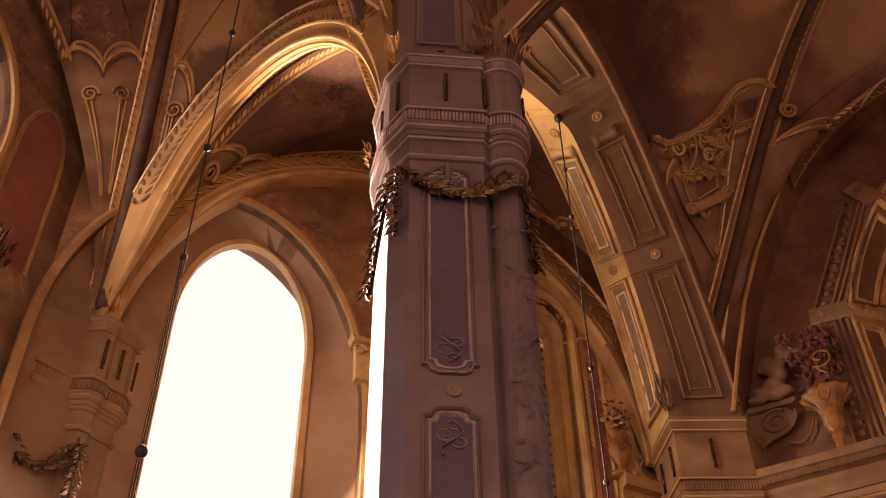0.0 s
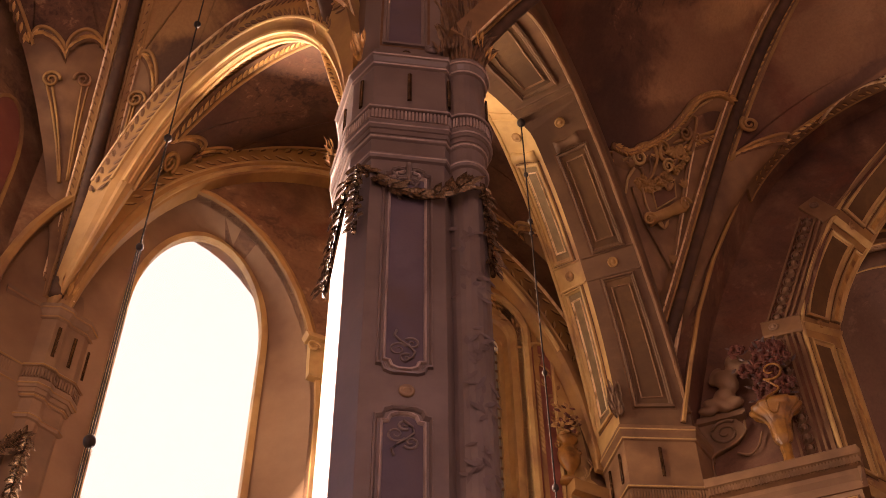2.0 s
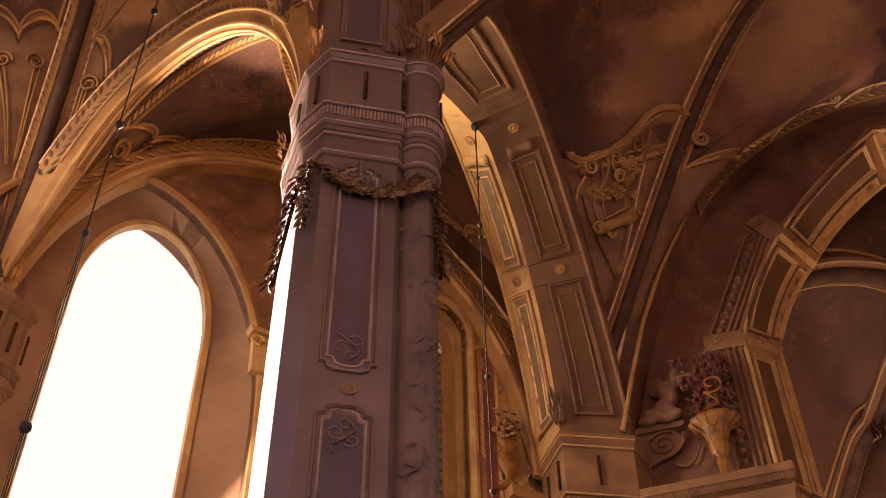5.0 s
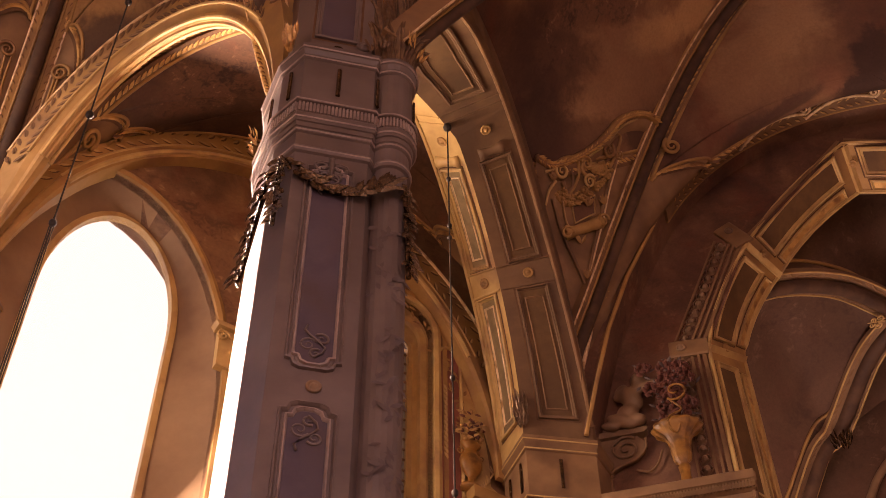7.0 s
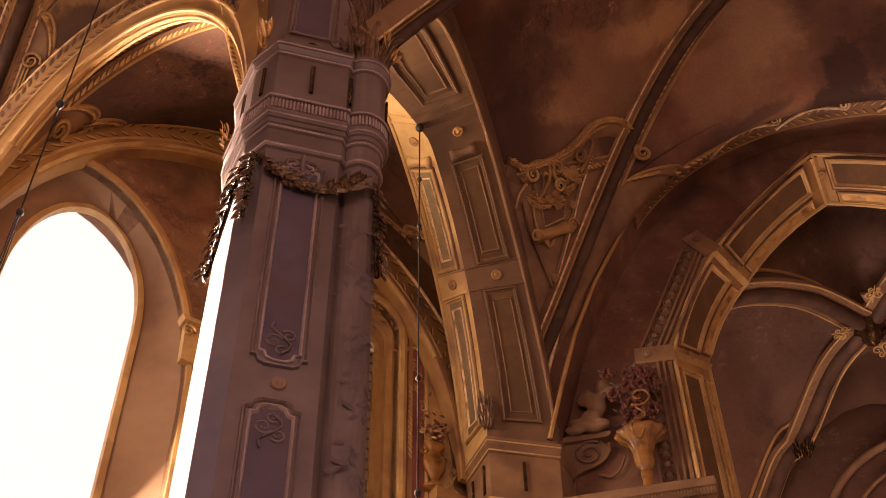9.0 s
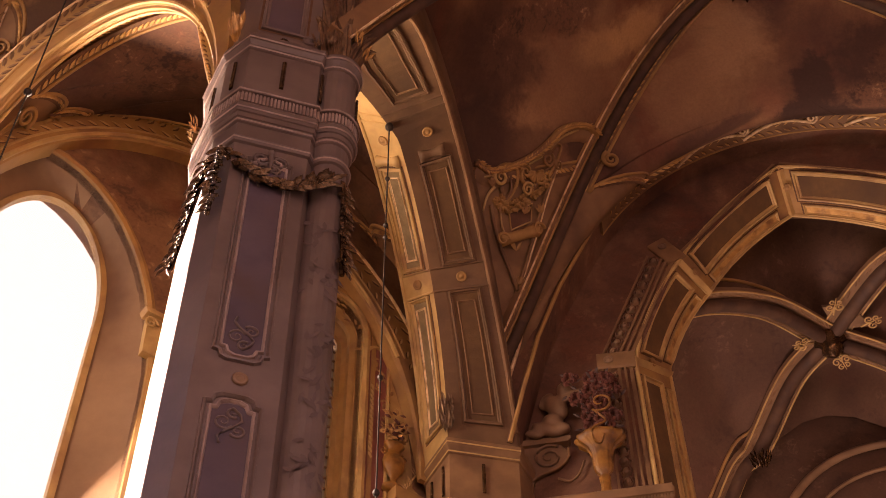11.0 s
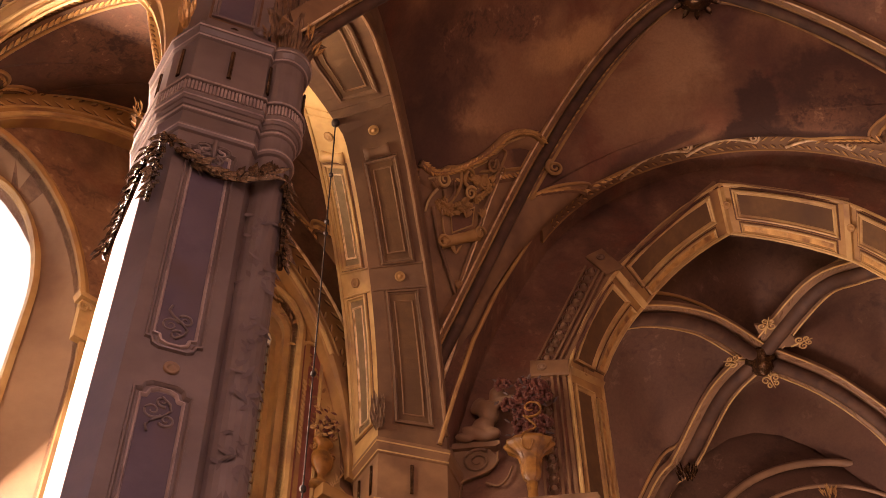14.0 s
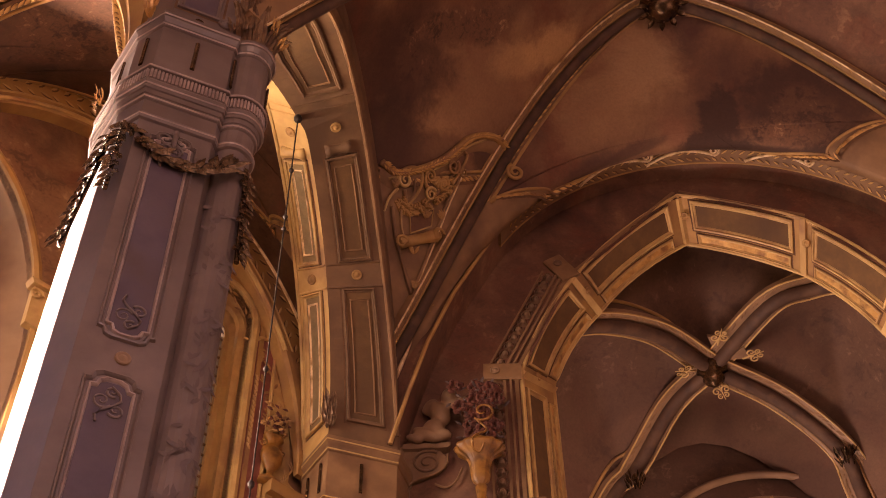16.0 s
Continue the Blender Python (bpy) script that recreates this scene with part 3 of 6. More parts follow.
def pier(name, body, label, lo, hi, faces, up_to, mat):
    """A pier with a moulded capital; lo..hi: the seen run of the plan; faces: edges with sunk gilt flutes, as (edge, places)."""
    t = thing(name, label, "pier", flat(body[0]))

    def ringed(part_name, prof):
        bm = bmesh.new()
        loft(bm, [[flat(p, z) for p in offset(body, d)] for z, d in prof])
        return part(part_name, bm, mat, t)
    ringed("shaft", ((0, 0), (11.12, 0)))
    ringed("neck_moulding", [(11.12, 0.0), (11.13, 0.025), (11.17, 0.035), (11.21, 0.025), (11.22, 0.012)])
    ringed("neck", [(11.22, 0.012), (11.40, 0.012)])
    astragal = ringed("astragal", [(11.40, 0.012), (11.41, 0.03), (11.46, 0.032), (11.465, 0.045), (11.52, 0.05), (11.525, 0.065), (11.57, 0.075), (11.62, 0.082), (11.65, 0.075), (11.66, 0.055),
                        (11.81, 0.055), (11.815, 0.085), (11.85, 0.085), (11.88, 0.06), (11.90, 0.035)])
    ringed("frieze", [(11.90, 0.035), (12.58, 0.035)])
    ringed("cornice", [(12.58, 0.035), (12.59, 0.055), (12.63, 0.058), (12.64, 0.048), (12.66, 0.05), (12.70, 0.08), (12.77, 0.088), (12.80, 0.085), (12.81, 0.03)])
    ringed("impost_block", [(12.81, -0.03), (up_to, -0.03)])
    # pale beads on the mouldings
    for z, d in ((11.17, 0.03), (11.435, 0.03), (11.57, 0.075), (11.835, 0.085), (12.61, 0.056), (12.735, 0.085)):
        bm = bmesh.new()
        run = edge_run(body, z, d, lo, hi)
        tube(bm, run, 0.011, 5)
        part("bead", bm, PALE if mat is STONE else LEDGE if mat is STUCCO else OCHRE, astragal)
    # dentils
    s = Soup()
    run = edge_run(body, 11.665, 0.055, lo, hi)
    for a, b in zip(run, run[1:]):
        L = (b - a).length
        n = max(1, round(L / 0.034))
        dx = (b - a) / n
        nr = Vector((dx.y, -dx.x, 0)).normalized()
        for i in range(n):
            s.block(a + dx * (i + 0.22) - nr * 0.01, dx * 0.56, nr * 0.032, Vector((0, 0, 0.135)))
    s.make("dentil_moulding", PALE if mat is STONE else mat, t)
    # gilt flutes
    for e, places in faces:
        a, b = edge_run(body, 0, 0.035, e, e + 1)
        nr = Vector(((b - a).y, -(b - a).x, 0)).normalized()
        for k in places:
            c = a.lerp(b, k) + Vector((0, 0, 12.24))
            bm = bmesh.new()
            x = (b - a).normalized()
            loft(bm, [[c + x * 0.022 * math.cos(q) + nr * (0.018 + 0.016 * math.sin(q)) + Vector((0, 0, z)) for q in [math.pi * i / 6 for i in range(-1, 8)]] for z in (-0.22, 0.22)])
            part("gilt_flute", bm, BRONZE, t)
    return t


pier_a = pier("pier", A_BODY, "grey stone pier with violet panels and gilded leaf garlands", len(A_BODY) - 2, len(A_BODY) + 18, [(0, (0.5,)), (len(A_BODY) - 1, (0.5,)), (len(A_BODY) - 2, (0.6,)), (1, (0.5,)), (12, (0.5,))], 14.9, STONE)
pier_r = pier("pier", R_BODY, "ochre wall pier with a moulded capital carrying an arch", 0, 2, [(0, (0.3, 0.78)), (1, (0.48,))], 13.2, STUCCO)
pier_l = pier("pier", L_BODY, "brown stone wall pier with a moulded capital and garlands", 0, 7, [(0, (0.35, 0.85)), (3, (0.5,)), (5, (0.5,)), (6, (0.3, 0.7))], 13.2, BROWN)

# upper part of the free pier: framed panel, rosette, small scrolls
a0, a1 = flat(offset(A_BODY, -0.03)[0]), flat(offset(A_BODY, -0.03)[1])
CAMERA_SIDE = Vector((0, 0, 1.6))
FACE_UP = lambda u, v: a0.lerp(a1, u) + Vector((0, 0, 12.8 + 2.0 * v))
framed_panel(FACE_UP, 0.14, 0.70, 0.17, 0.9, CAMERA_SIDE, pier_a, 0.05, 0.03, 4, STONE, VIOLET)
an = Vector(((a1 - a0).y, -(a1 - a0).x, 0)).normalized()
for k, z, r in ((0.45, 12.95, 0.05), (0.86, 13.08, 0.075)):
    rosette(FACE_UP(k, (z - 12.8) / 2), an, r, pier_a, BRONZE if r < 0.06 else STONE)
# sunk violet panels of the shaft, with notched ends
f0, f1 = flat(A_BODY[0]), flat(A_BODY[1])
fx = (f1 - f0).normalized()
fn = Vector((fx.y, -fx.x, 0))


def notched(c, hw, z0, z1, k):
    """Outline of a tall panel with stepped ends."""
    p = [(-hw, z0 + k), (-hw + k * 0.5, z0 + k * 0.9), (-hw + k * 0.7, z0 + k * 0.3), (-hw + k * 1.3, z0), (hw - k * 1.3, z0), (hw - k * 0.7, z0 + k * 0.3), (hw - k * 0.5, z0 + k * 0.9), (hw, z0 + k)]
    q = [(x, z0 + z1 - z) for x, z in reversed(p)]
    return [f0 + fx * (c + x) + Vector((0, 0, z)) for x, z in p + q]


for z0, z1 in ((8.50, 11.02), (5.6, 8.18), (2.6, 5.3)):
    c = 0.325
    bm = bmesh.new()
    bm.faces.new([bm.verts.new(p + fn * 0.004) for p in notched(c, 0.14, z0 + 0.09, z1 - 0.09, 0.075)])
    violet = part("violet_field", bm, VIOLET, pier_a, "dull violet painted field")
    for hw, g, h, w in ((0.215, 0.0, 0.028, 0.028), (0.165, 0.05, 0.022, 0.022)):
        bm = bmesh.new()
        rings = []
        for e, hh in ((0, 0), (0.004, h), (w * 0.6, h * 1.15), (w, h * 0.5), (w * 1.15, 0)):
            rings.append([p + fn * hh for p in notched(c, hw - e, z0 + g + e, z1 - g - e, 0.085)])
        vs = [[bm.verts.new(p) for p in r] for r in rings]
        for a, b in zip(vs, vs[1:]):
            for i in range(16):
                bm.faces.new((a[i], a[(i + 1) % 16], b[(i + 1) % 16], b[i]))
        part("panel_moulding", bm, PALE if hw < 0.2 else STONE, violet)
    for zz, sg in ((z0 + 0.26, 1), (z1 - 0.26, -1)):
        bm = bmesh.new()
        ct = f0 + fx * c + Vector((0, 0, zz))
        up = Vector((0, 0, sg))
        scroll(bm, ct - fx * 0.05 + up * 0.0, fx, up, 0.07, 1.4, 0.010, fn, 0.5, 1)
        scroll(bm, ct + fx * 0.055 + up * 0.07, fx, up, 0.06, 1.3, 0.012, fn, 2.5, -1)
        scroll(bm, ct + fx * 0.01 - up * 0.09, fx, up, 0.05, 1.2, 0.012, fn, 1.0, 1)
        tube(bm, [ct + fx * (0.08 * math.sin(k * 0.9)) + up * (-0.13 + 0.055 * k) + fn * 0.012 for k in range(7)], 0.011, 5)
        part("scroll_ornament", bm, STONE, violet, smooth=True)
for z in (8.34, 5.45):
    rosette(f0 + fx * 0.345 + Vector((0, 0, z)) + fn * 0.002, fn, 0.06, pier_a, BROWN)
bm = bmesh.new()
ct = f0 + fx * 0.33 + Vector((0, 0, 10.95))
for sg in (-1, 1):
    scroll(bm, ct + fx * 0.075 * sg, fx * sg, Vector((0, 0, 1)), 0.085, 1.6, 0.02, fn, 2.6)
    scroll(bm, ct + fx * 0.05 * sg + Vector((0, 0, -0.13)), fx * sg, Vector((0, 0, -1)), 0.06, 1.4, 0.016, fn, 2.6)
tube(bm, [ct + Vector((0, 0, 0.1 - 0.05 * k)) + fn * 0.03 for k in range(6)], 0.03, 6, lambda k: 1 - 0.6 * k)
part("mask_ornament", bm, STONE, pier_a, smooth=True)

# painted dark sprigs on the round shaft
rng = random.Random(11)
s = Soup()
for z in (10.2, 9.6, 8.95, 8.4, 7.75, 7.1, 6.5):
    for i in range(16):
        an_ = radians(rng.uniform(-125, -40))
        zz = z + rng.uniform(-0.22, 0.16)
        nr = Vector((math.cos(an_), math.sin(an_), 0))
        tg = Vector((-nr.y, nr.x, 0))
        d = (Vector((0, 0, rng.uniform(-1, 1))) + tg * rng.uniform(-1, 1)).normalized()
        s.leaf(Vector((0.56, 7.14, zz)) + nr * 0.171, d, d.cross(nr), nr * 0.03, rng.uniform(0.08, 0.15), rng.uniform(0.03, 0.05))
s.make("sprig_painting", SPRIG, pier_a, "dark painted leaf sprigs on the round shaft")

# foliage over the capital: tall ribbed fronds that follow the springing rib, with curled gilt tips
def fronds(centre, radius, a0, a1, tiers, parent, mat, seed, name="acanthus_frond"):
    """Tiers of narrow ribbed fronds round an axis, as (count, base height, length, width, bend)."""
    rng = random.Random(seed)
    s = Soup()
    for count, base, length, width, bend in tiers:
        for i in range(count):
            a = radians(a0 + (a1 - a0) * (i + 0.5 + rng.uniform(-0.25, 0.25)) / count)
            out = Vector((math.cos(a), math.sin(a), 0))
            sd = Vector((-out.y, out.x, 0))
            L, w, lean = length * rng.uniform(0.85, 1.15), width * rng.uniform(0.85, 1.15), rng.uniform(-0.12, 0.12)
            v, f = [], []
            n = 7
            for k in range(n + 1):
                x = k / n
                c = centre + out * (radius + bend * x ** 3 + 0.03 * math.sin(3 * x)) + Vector((0, 0, base + L * (x - 0.28 * bend / L * x ** 6 * 2))) + sd * lean * x * x
                h = w * (0.45 + 1.1 * x * (1.15 - x)) * (1 if k % 2 else 0.78) * (1 - x ** 5)
                v += [c - sd * h, c - sd * h * 0.4 + out * h * 0.55, c + out * h * 0.2, c + sd * h * 0.4 + out * h * 0.55, c + sd * h]
            for k in range(n):
                f += [(5 * k + q, 5 * k + q + 1, 5 * k + q + 6, 5 * k + q + 5) for q in range(4)]
            s.add(v, f)
    return s.make(name, mat, parent, "dull gilded ribbed fronds rising from the capital")


fronds(Vector((0.57, 7.14, 12.80)), 0.15, -165, 20, ((11, 0.0, 0.70, 0.08, 0.22), (10, 0.2, 1.15, 0.08, 0.20), (9, 0.5, 1.6, 0.085, 0.22), (7, 0.9, 1.7, 0.08, 0.12)), pier_a, FROND, 5)
spray(Vector((0.76, 7.05, 12.95)), Vector((0, 0, 1)), Vector((0.8, -0.6, 0)).normalized(), pier_a, 20, 0.55, GILT, random.Random(6), "gilt_curl")
spray(Vector((0.40, 6.95, 12.85)), Vector((0, 0, 1)), Vector((-0.2, -0.9, 0)).normalized(), pier_a, 14, 0.45, FROND, random.Random(12), "gilt_curl")
spray(Vector((-0.44, 7.0, 12.82)), Vector((0, 0, 1)), Vector((-0.5, -0.8, 0)).normalized(), pier_a, 40, 0.62, GILT, random.Random(7), "gilt_spray", 0.4)
spray(Vector((-0.66, 7.42, 11.75)), Vector((0, 0, 1)), Vector((-1, -0.1, 0)).normalized(), pier_a, 22, 0.42, GILT, random.Random(8), "gilt_spray")
spray(Vector((2.72, 12.0, 12.82)), Vector((0, 0, 1)), Vector((-0.4, -0.9, 0)).normalized(), pier_r, 40, 0.8, FROND, random.Random(9), "gilt_spray", 0.3)
spray(Vector((-3.75, 10.22, 12.82)), Vector((0, 0, 1)), Vector((0.4, -0.9, 0)).normalized(), pier_l, 36, 0.75, GILT, random.Random(10), "gilt_spray", 0.5)


# leaf garlands: every leaf a piece of its own on one shared mesh
def leaf_mesh(name, mat):
    s = Soup()
    s.leaf(Vector(), Vector((0, 1, 0)), Vector((1, 0, 0)), Vector((0, 0, 1)), 1.0, 0.42)
    me = bpy.data.meshes.new(name)
    me.from_pydata(s.v, [], s.f)
    me.materials.append(mat)
    return me


LEAF = leaf_mesh("leaf", BRONZE)


def garland(pts, out, label, size=0.13, seed=1, step=0.045, group=""):
    g = thing("garland", label, "garland", pts[0], group or "garlands of the pier")
    rng = random.Random(seed)
    bm = bmesh.new()
    tube(bm, pts, 0.022, 6)
    part("stem", bm, BRONZE, g)
    for a, b in zip(pts, pts[1:]):
        n = max(1, round((b - a).length / step))
        t = (b - a).normalized()
        for i in range(n):
            p = a.lerp(b, (i + rng.random() * 0.5) / n)
            for sg in (-1, 1):
                sd = t.cross(out).normalized() * sg
                d = (t * rng.uniform(0.5, 1.0) + sd * rng.uniform(0.25, 0.8) + out * rng.uniform(0.05, 0.5)).normalized()
                x = d.cross(out).normalized()
                z = x.cross(d)
                L = size * rng.uniform(0.85, 1.4)
                ob = new("leaf", LEAF)
                M = Matrix((x, d, z)).transposed().to_4x4()
                M.translation = p + out * 0.015
                ob.parent = g
                ob.matrix_parent_inverse = g.matrix_world.inverted()
                ob.matrix_basis = M @ Matrix.Scale(L, 4)
    return g


def hanging(p, q, sag, n=14):
    return [p.lerp(q, i / n) - Vector((0, 0, sag * 4 * (i / n) * (1 - i / n))) for i in range(n + 1)]


ga, gb = Vector((-0.37, 6.95, 11.06)), Vector((0.60, 6.93, 10.86))
swag = [ga.lerp(gb, i / 16) + Vector((0, -0.03 * math.sin(math.pi * i / 16), -0.36 * math.sin(math.pi * i / 16) ** 0.8)) for i in range(17)]
garland(swag, Vector((0.05, -1, 0)).normalized(), "dark gilded laurel swag hung across the pier face", 0.14, 1)
garland([ga + Vector((-0.02, -0.02, -0.085 * i)) for i in range(12)], Vector((-0.5, -0.85, 0)).normalized(), "dark gilded laurel drop hanging at the pier corner", 0.13, 2)
garland([Vector((-0.47 - 0.012 * i, 7.08 + 0.022 * i, 11.02 - 0.098 * i)) for i in range(13)], Vector((-0.85, -0.5, 0)).normalized(), "long gilded laurel drop hanging beside the lit face", 0.13, 3)
garland([Vector((0.70 + 0.004 * i, 7.03 + 0.003 * i, 10.92 - 0.095 * i)) for i in range(13)], Vector((0.6, -0.8, 0)).normalized(), "dark gilded laurel drop hanging on the round shaft", 0.12, 4)
lo_ = Vector((-4.45, 10.0, 10.95))
garland(hanging(lo_, Vector((-3.75, 10.25, 10.85)), 0.42), Vector((0.4, -0.9, 0)).normalized(), "gilded laurel swag on the brown wall pier", 0.13, 5)
garland([Vector((-3.72, 10.24, 10.85 - 0.1 * i)) for i in range(10)], Vector((0.5, -0.85, 0)).normalized(), "gilded laurel drop on the brown wall pier", 0.12, 6)


# ---- arches and ribs ----
def ring_arch(name, pts, side, section, mat, label, foot=None):
    t = thing(name, label, "arch", pts[0])
    bm = bmesh.new()
    sweep(bm, pts, section, side, foot=foot)
    part("arch_ring", bm, mat, t)
    return t


def along(pts, k):
    """A point at the fraction k of a polyline's points."""
    x = min(max(k, 0.0), 1.0) * (len(pts) - 1)
    i = min(int(x), len(pts) - 2)
    q = pts[i].lerp(pts[i + 1], x - i)
    if k < 0:
        q = pts[0] + (pts[1] - pts[0]) * k * (len(pts) - 1)
    if k > 1:
        q = pts[-1] + (pts[-1] - pts[-2]) * (k - 1) * (len(pts) - 1)
    return q


def strip_on(pts, side, p0, p1):
    """Surface S(u, v) along an arch: v runs from the section point p0 to p1."""
    def S(u, v):
        t = (along(pts, u + 0.004) - along(pts, u - 0.004)).normalized()
        up = side.cross(t).normalized()
        if up.z < 0:
            up = -up
        a, b = p0[0] + (p1[0] - p0[0]) * v, p0[1] + (p1[1] - p0[1]) * v
        return along(pts, u) + side * a + up * b
    return S


def laurel(S, u0, u1, n, facing, parent, size=0.16, mat=None, v=0.5, name="laurel_band"):
    """A band of low leaves, in pairs, along a surface, each over its painted shadow."""
    s, sh = Soup(), Soup()
    rng = random.Random(n)
    for i in range(n):
        u = u0 + (u1 - u0) * i / n
        for sg in (-1, 1):
            vv = v + sg * 0.13
            p = S(u, vv)
            du = (S(u + 0.004, vv) - S(u - 0.004, vv)).normalized()
            dv = (S(u, vv + 0.01) - S(u, vv - 0.01)).normalized()
            nr = du.cross(dv).normalized()
            if nr.dot(facing - p) < 0:
                nr = -nr
            d = (du + dv * sg * rng.uniform(0.5, 1.0)).normalized()
            L = size * rng.uniform(0.8, 1.2)
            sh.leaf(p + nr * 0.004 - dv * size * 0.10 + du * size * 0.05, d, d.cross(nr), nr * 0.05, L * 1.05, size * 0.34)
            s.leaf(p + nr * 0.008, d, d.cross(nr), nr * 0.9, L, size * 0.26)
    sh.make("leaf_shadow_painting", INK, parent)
    return s.make(name, mat or GILT, parent)


def edge_bead(pts, side, a, b, r, parent, mat, name="gilt_edge", foot=None):
    bm = bmesh.new()
    pts = pts[9:-9] if foot else pts
    sweep(bm, pts, [(a + r * math.cos(q), b + r * math.sin(q)) for q in [2 * math.pi * k / 6 for k in range(6)]], side)
    return part(name, bm, mat, parent)


EYE_PT = Vector((0, 0, 1.6))

# arcade arch from the free pier to the far pier: two facets with sunk panels
AR_P, AR_Q = Vector((2.72, 12.03)), Vector((0.42, 7.30))
AR_SIDE = -side_of(AR_P, AR_Q)
if AR_SIDE.x < 0:
    AR_SIDE = -AR_SIDE
AR_PTS = arch_line(AR_P, AR_Q, 12.8, 2.95, 64)
AR_FOOT = [(0, 0), (0.80, 0.40), (0.82, 0.46), (0.80, 0.60), (-0.40, 0.66), (-0.43, 0.50)]
AR_CROWN = [(0, 0), (0.70, 0.20), (0.76, 0.28), (0.76, 0.66), (-0.45, 0.66), (-0.45, 0.24)]


AR_END = [(0, 0), (0.66, 0.10), (0.70, 0.18), (0.70, 0.34), (-0.40, 0.34), (-0.43, 0.06)]


def ar_section(u):
    k = min(1.0, math.sin(math.pi * min(max(u, 0), 1)) * 1.15)
    q = [(a[0] + (b[0] - a[0]) * k, a[1] + (b[1] - a[1]) * k) for a, b in zip(AR_FOOT if u < 0.5 else AR_END, AR_CROWN)]
    w = min(1.0, max(0.0, (u - 0.48) / 0.14))
    q[0] = (q[0][0] - 0.36 * w, q[0][1] + 0.10 * w)
    return q


def ar_surface(i, j):
    def S(u, v):
        t = (along(AR_PTS, u + 0.004) - along(AR_PTS, u - 0.004)).normalized()
        up = AR_SIDE.cross(t).normalized()
        up = up if up.z > 0 or abs(up.z) < 1e-3 and up.dot(flat(AR_P - AR_Q)) * (0.5 - u) > 0 else -up
        q = ar_section(u)
        a, b = q[i][0] + (q[j][0] - q[i][0]) * v, q[i][1] + (q[j][1] - q[i][1]) * v
        return along(AR_PTS, u) + AR_SIDE * a + up * b
    return S


ar = thing("arcade_arch", "ochre stucco arch with sunk olive panels and rosettes", "arch", AR_PTS[0])
bm = bmesh.new()
rims = [ar_surface(k, (k + 1) % 6) for k in range(6)]
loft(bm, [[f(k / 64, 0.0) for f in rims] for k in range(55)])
# light from the left is put into the colour: pale left facet, dark rest
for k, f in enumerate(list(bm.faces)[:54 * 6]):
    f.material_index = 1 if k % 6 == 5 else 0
part("arch_ring", bm, [SHADED_STUCCO, LEDGE], ar)
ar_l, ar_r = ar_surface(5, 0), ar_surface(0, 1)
# panels and trim follow: lit colours on the left facet, shaded on the right
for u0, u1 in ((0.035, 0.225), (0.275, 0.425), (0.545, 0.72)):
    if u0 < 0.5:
        framed_panel(ar_l, u0, u1, 0.26, 0.74, EYE_PT, ar, 0.05, 0.035, 12, LEDGE, LIT_OLIVE)
        framed_panel(ar_l, u0 + 0.012, u1 - 0.012, 0.37, 0.63, EYE_PT, ar, 0.022, 0.022, 12, GOLDLINE, LIT_OLIVE)
    framed_panel(ar_r, u0, u1, 0.30, 0.76, EYE_PT, ar, 0.05, 0.035, 12, SHADED_STUCCO, PANEL)
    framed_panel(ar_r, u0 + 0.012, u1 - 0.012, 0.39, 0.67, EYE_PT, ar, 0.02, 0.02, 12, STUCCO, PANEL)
for u in (0.25, 0.478, 0.745):
    for S, v in ((ar_l, 0.52), (ar_r, 0.53)):
        p = S(u, v)
        nr = normal_of(S, u, v)
        nr = nr if nr.dot(EYE_PT - p) > 0 else -nr
        rosette(p, nr, 0.07, ar, OCHRE)
    for du in (-0.017, 0.017) if u != 0.478 else (0.034, 0.048):
        for S in (ar_l, ar_r):
            bm = bmesh.new()
            pts = [S(u + du, v) for v in (0.02, 0.25, 0.5, 0.75, 0.98)]
            tube(bm, pts, 0.018, 6)
            part("cross_moulding", bm, LEDGE if S is ar_l else SHADED_STUCCO, ar)
# the key block with console scrolls at the crown
for S, v0 in ((ar_l, 0.5), (ar_r, 0.5)):
    for u in (0.442,):
        bm = bmesh.new()
        c = S(u, v0)
        x = (S(u, v0 + 0.02) - S(u, v0 - 0.02)).normalized()
        tube(bm, [c + x * q for q in (-0.17, -0.1, 0, 0.1, 0.17)], 0.075, 8, lambda k: 0.75 + 0.5 * abs(2 * k - 1))
        part("console_scroll", bm, LEDGE if S is ar_l else SHADED_STUCCO, ar, smooth=True)
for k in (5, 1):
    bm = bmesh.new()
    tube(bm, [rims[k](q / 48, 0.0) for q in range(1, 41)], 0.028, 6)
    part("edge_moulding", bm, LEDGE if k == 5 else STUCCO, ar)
laurel(ar_surface(1, 3), 0.03, 0.82, 54, EYE_PT, ar, 0.15, STUCCO, v=0.45)

# wall rib over the window wall
LR_P, LR_Q = Vector((-3.42, 10.0)), Vector((2.50, 12.62))
LR_SIDE = side_of(LR_P, LR_Q)
LR_PTS = arch_line(LR_P, LR_Q, 12.6, 3.9, 56)
lr = ring_arch("wall_rib", LR_PTS, LR_SIDE, [(0.0, -0.05), (0.05, 0.0), (0.05, 0.10), (0.02, 0.12), (0.02, 0.49), (-0.25, 0.49), (-0.25, -0.05)], OCHRE, "ochre wall rib painted with a laurel band", foot=(-3.72, 10.35, 12.75))
laurel(strip_on(LR_PTS, LR_SIDE, (0.02, 0.14), (0.02, 0.46)), 0.14, 0.86, 44, EYE_PT, lr, 0.17, LEDGE)
edge_bead(LR_PTS, LR_SIDE, 0.04, 0.0, 0.035, lr, LEDGE, foot=True)
edge_bead(LR_PTS, LR_SIDE, 0.04, 0.11, 0.022, lr, LEDGE, foot=True)
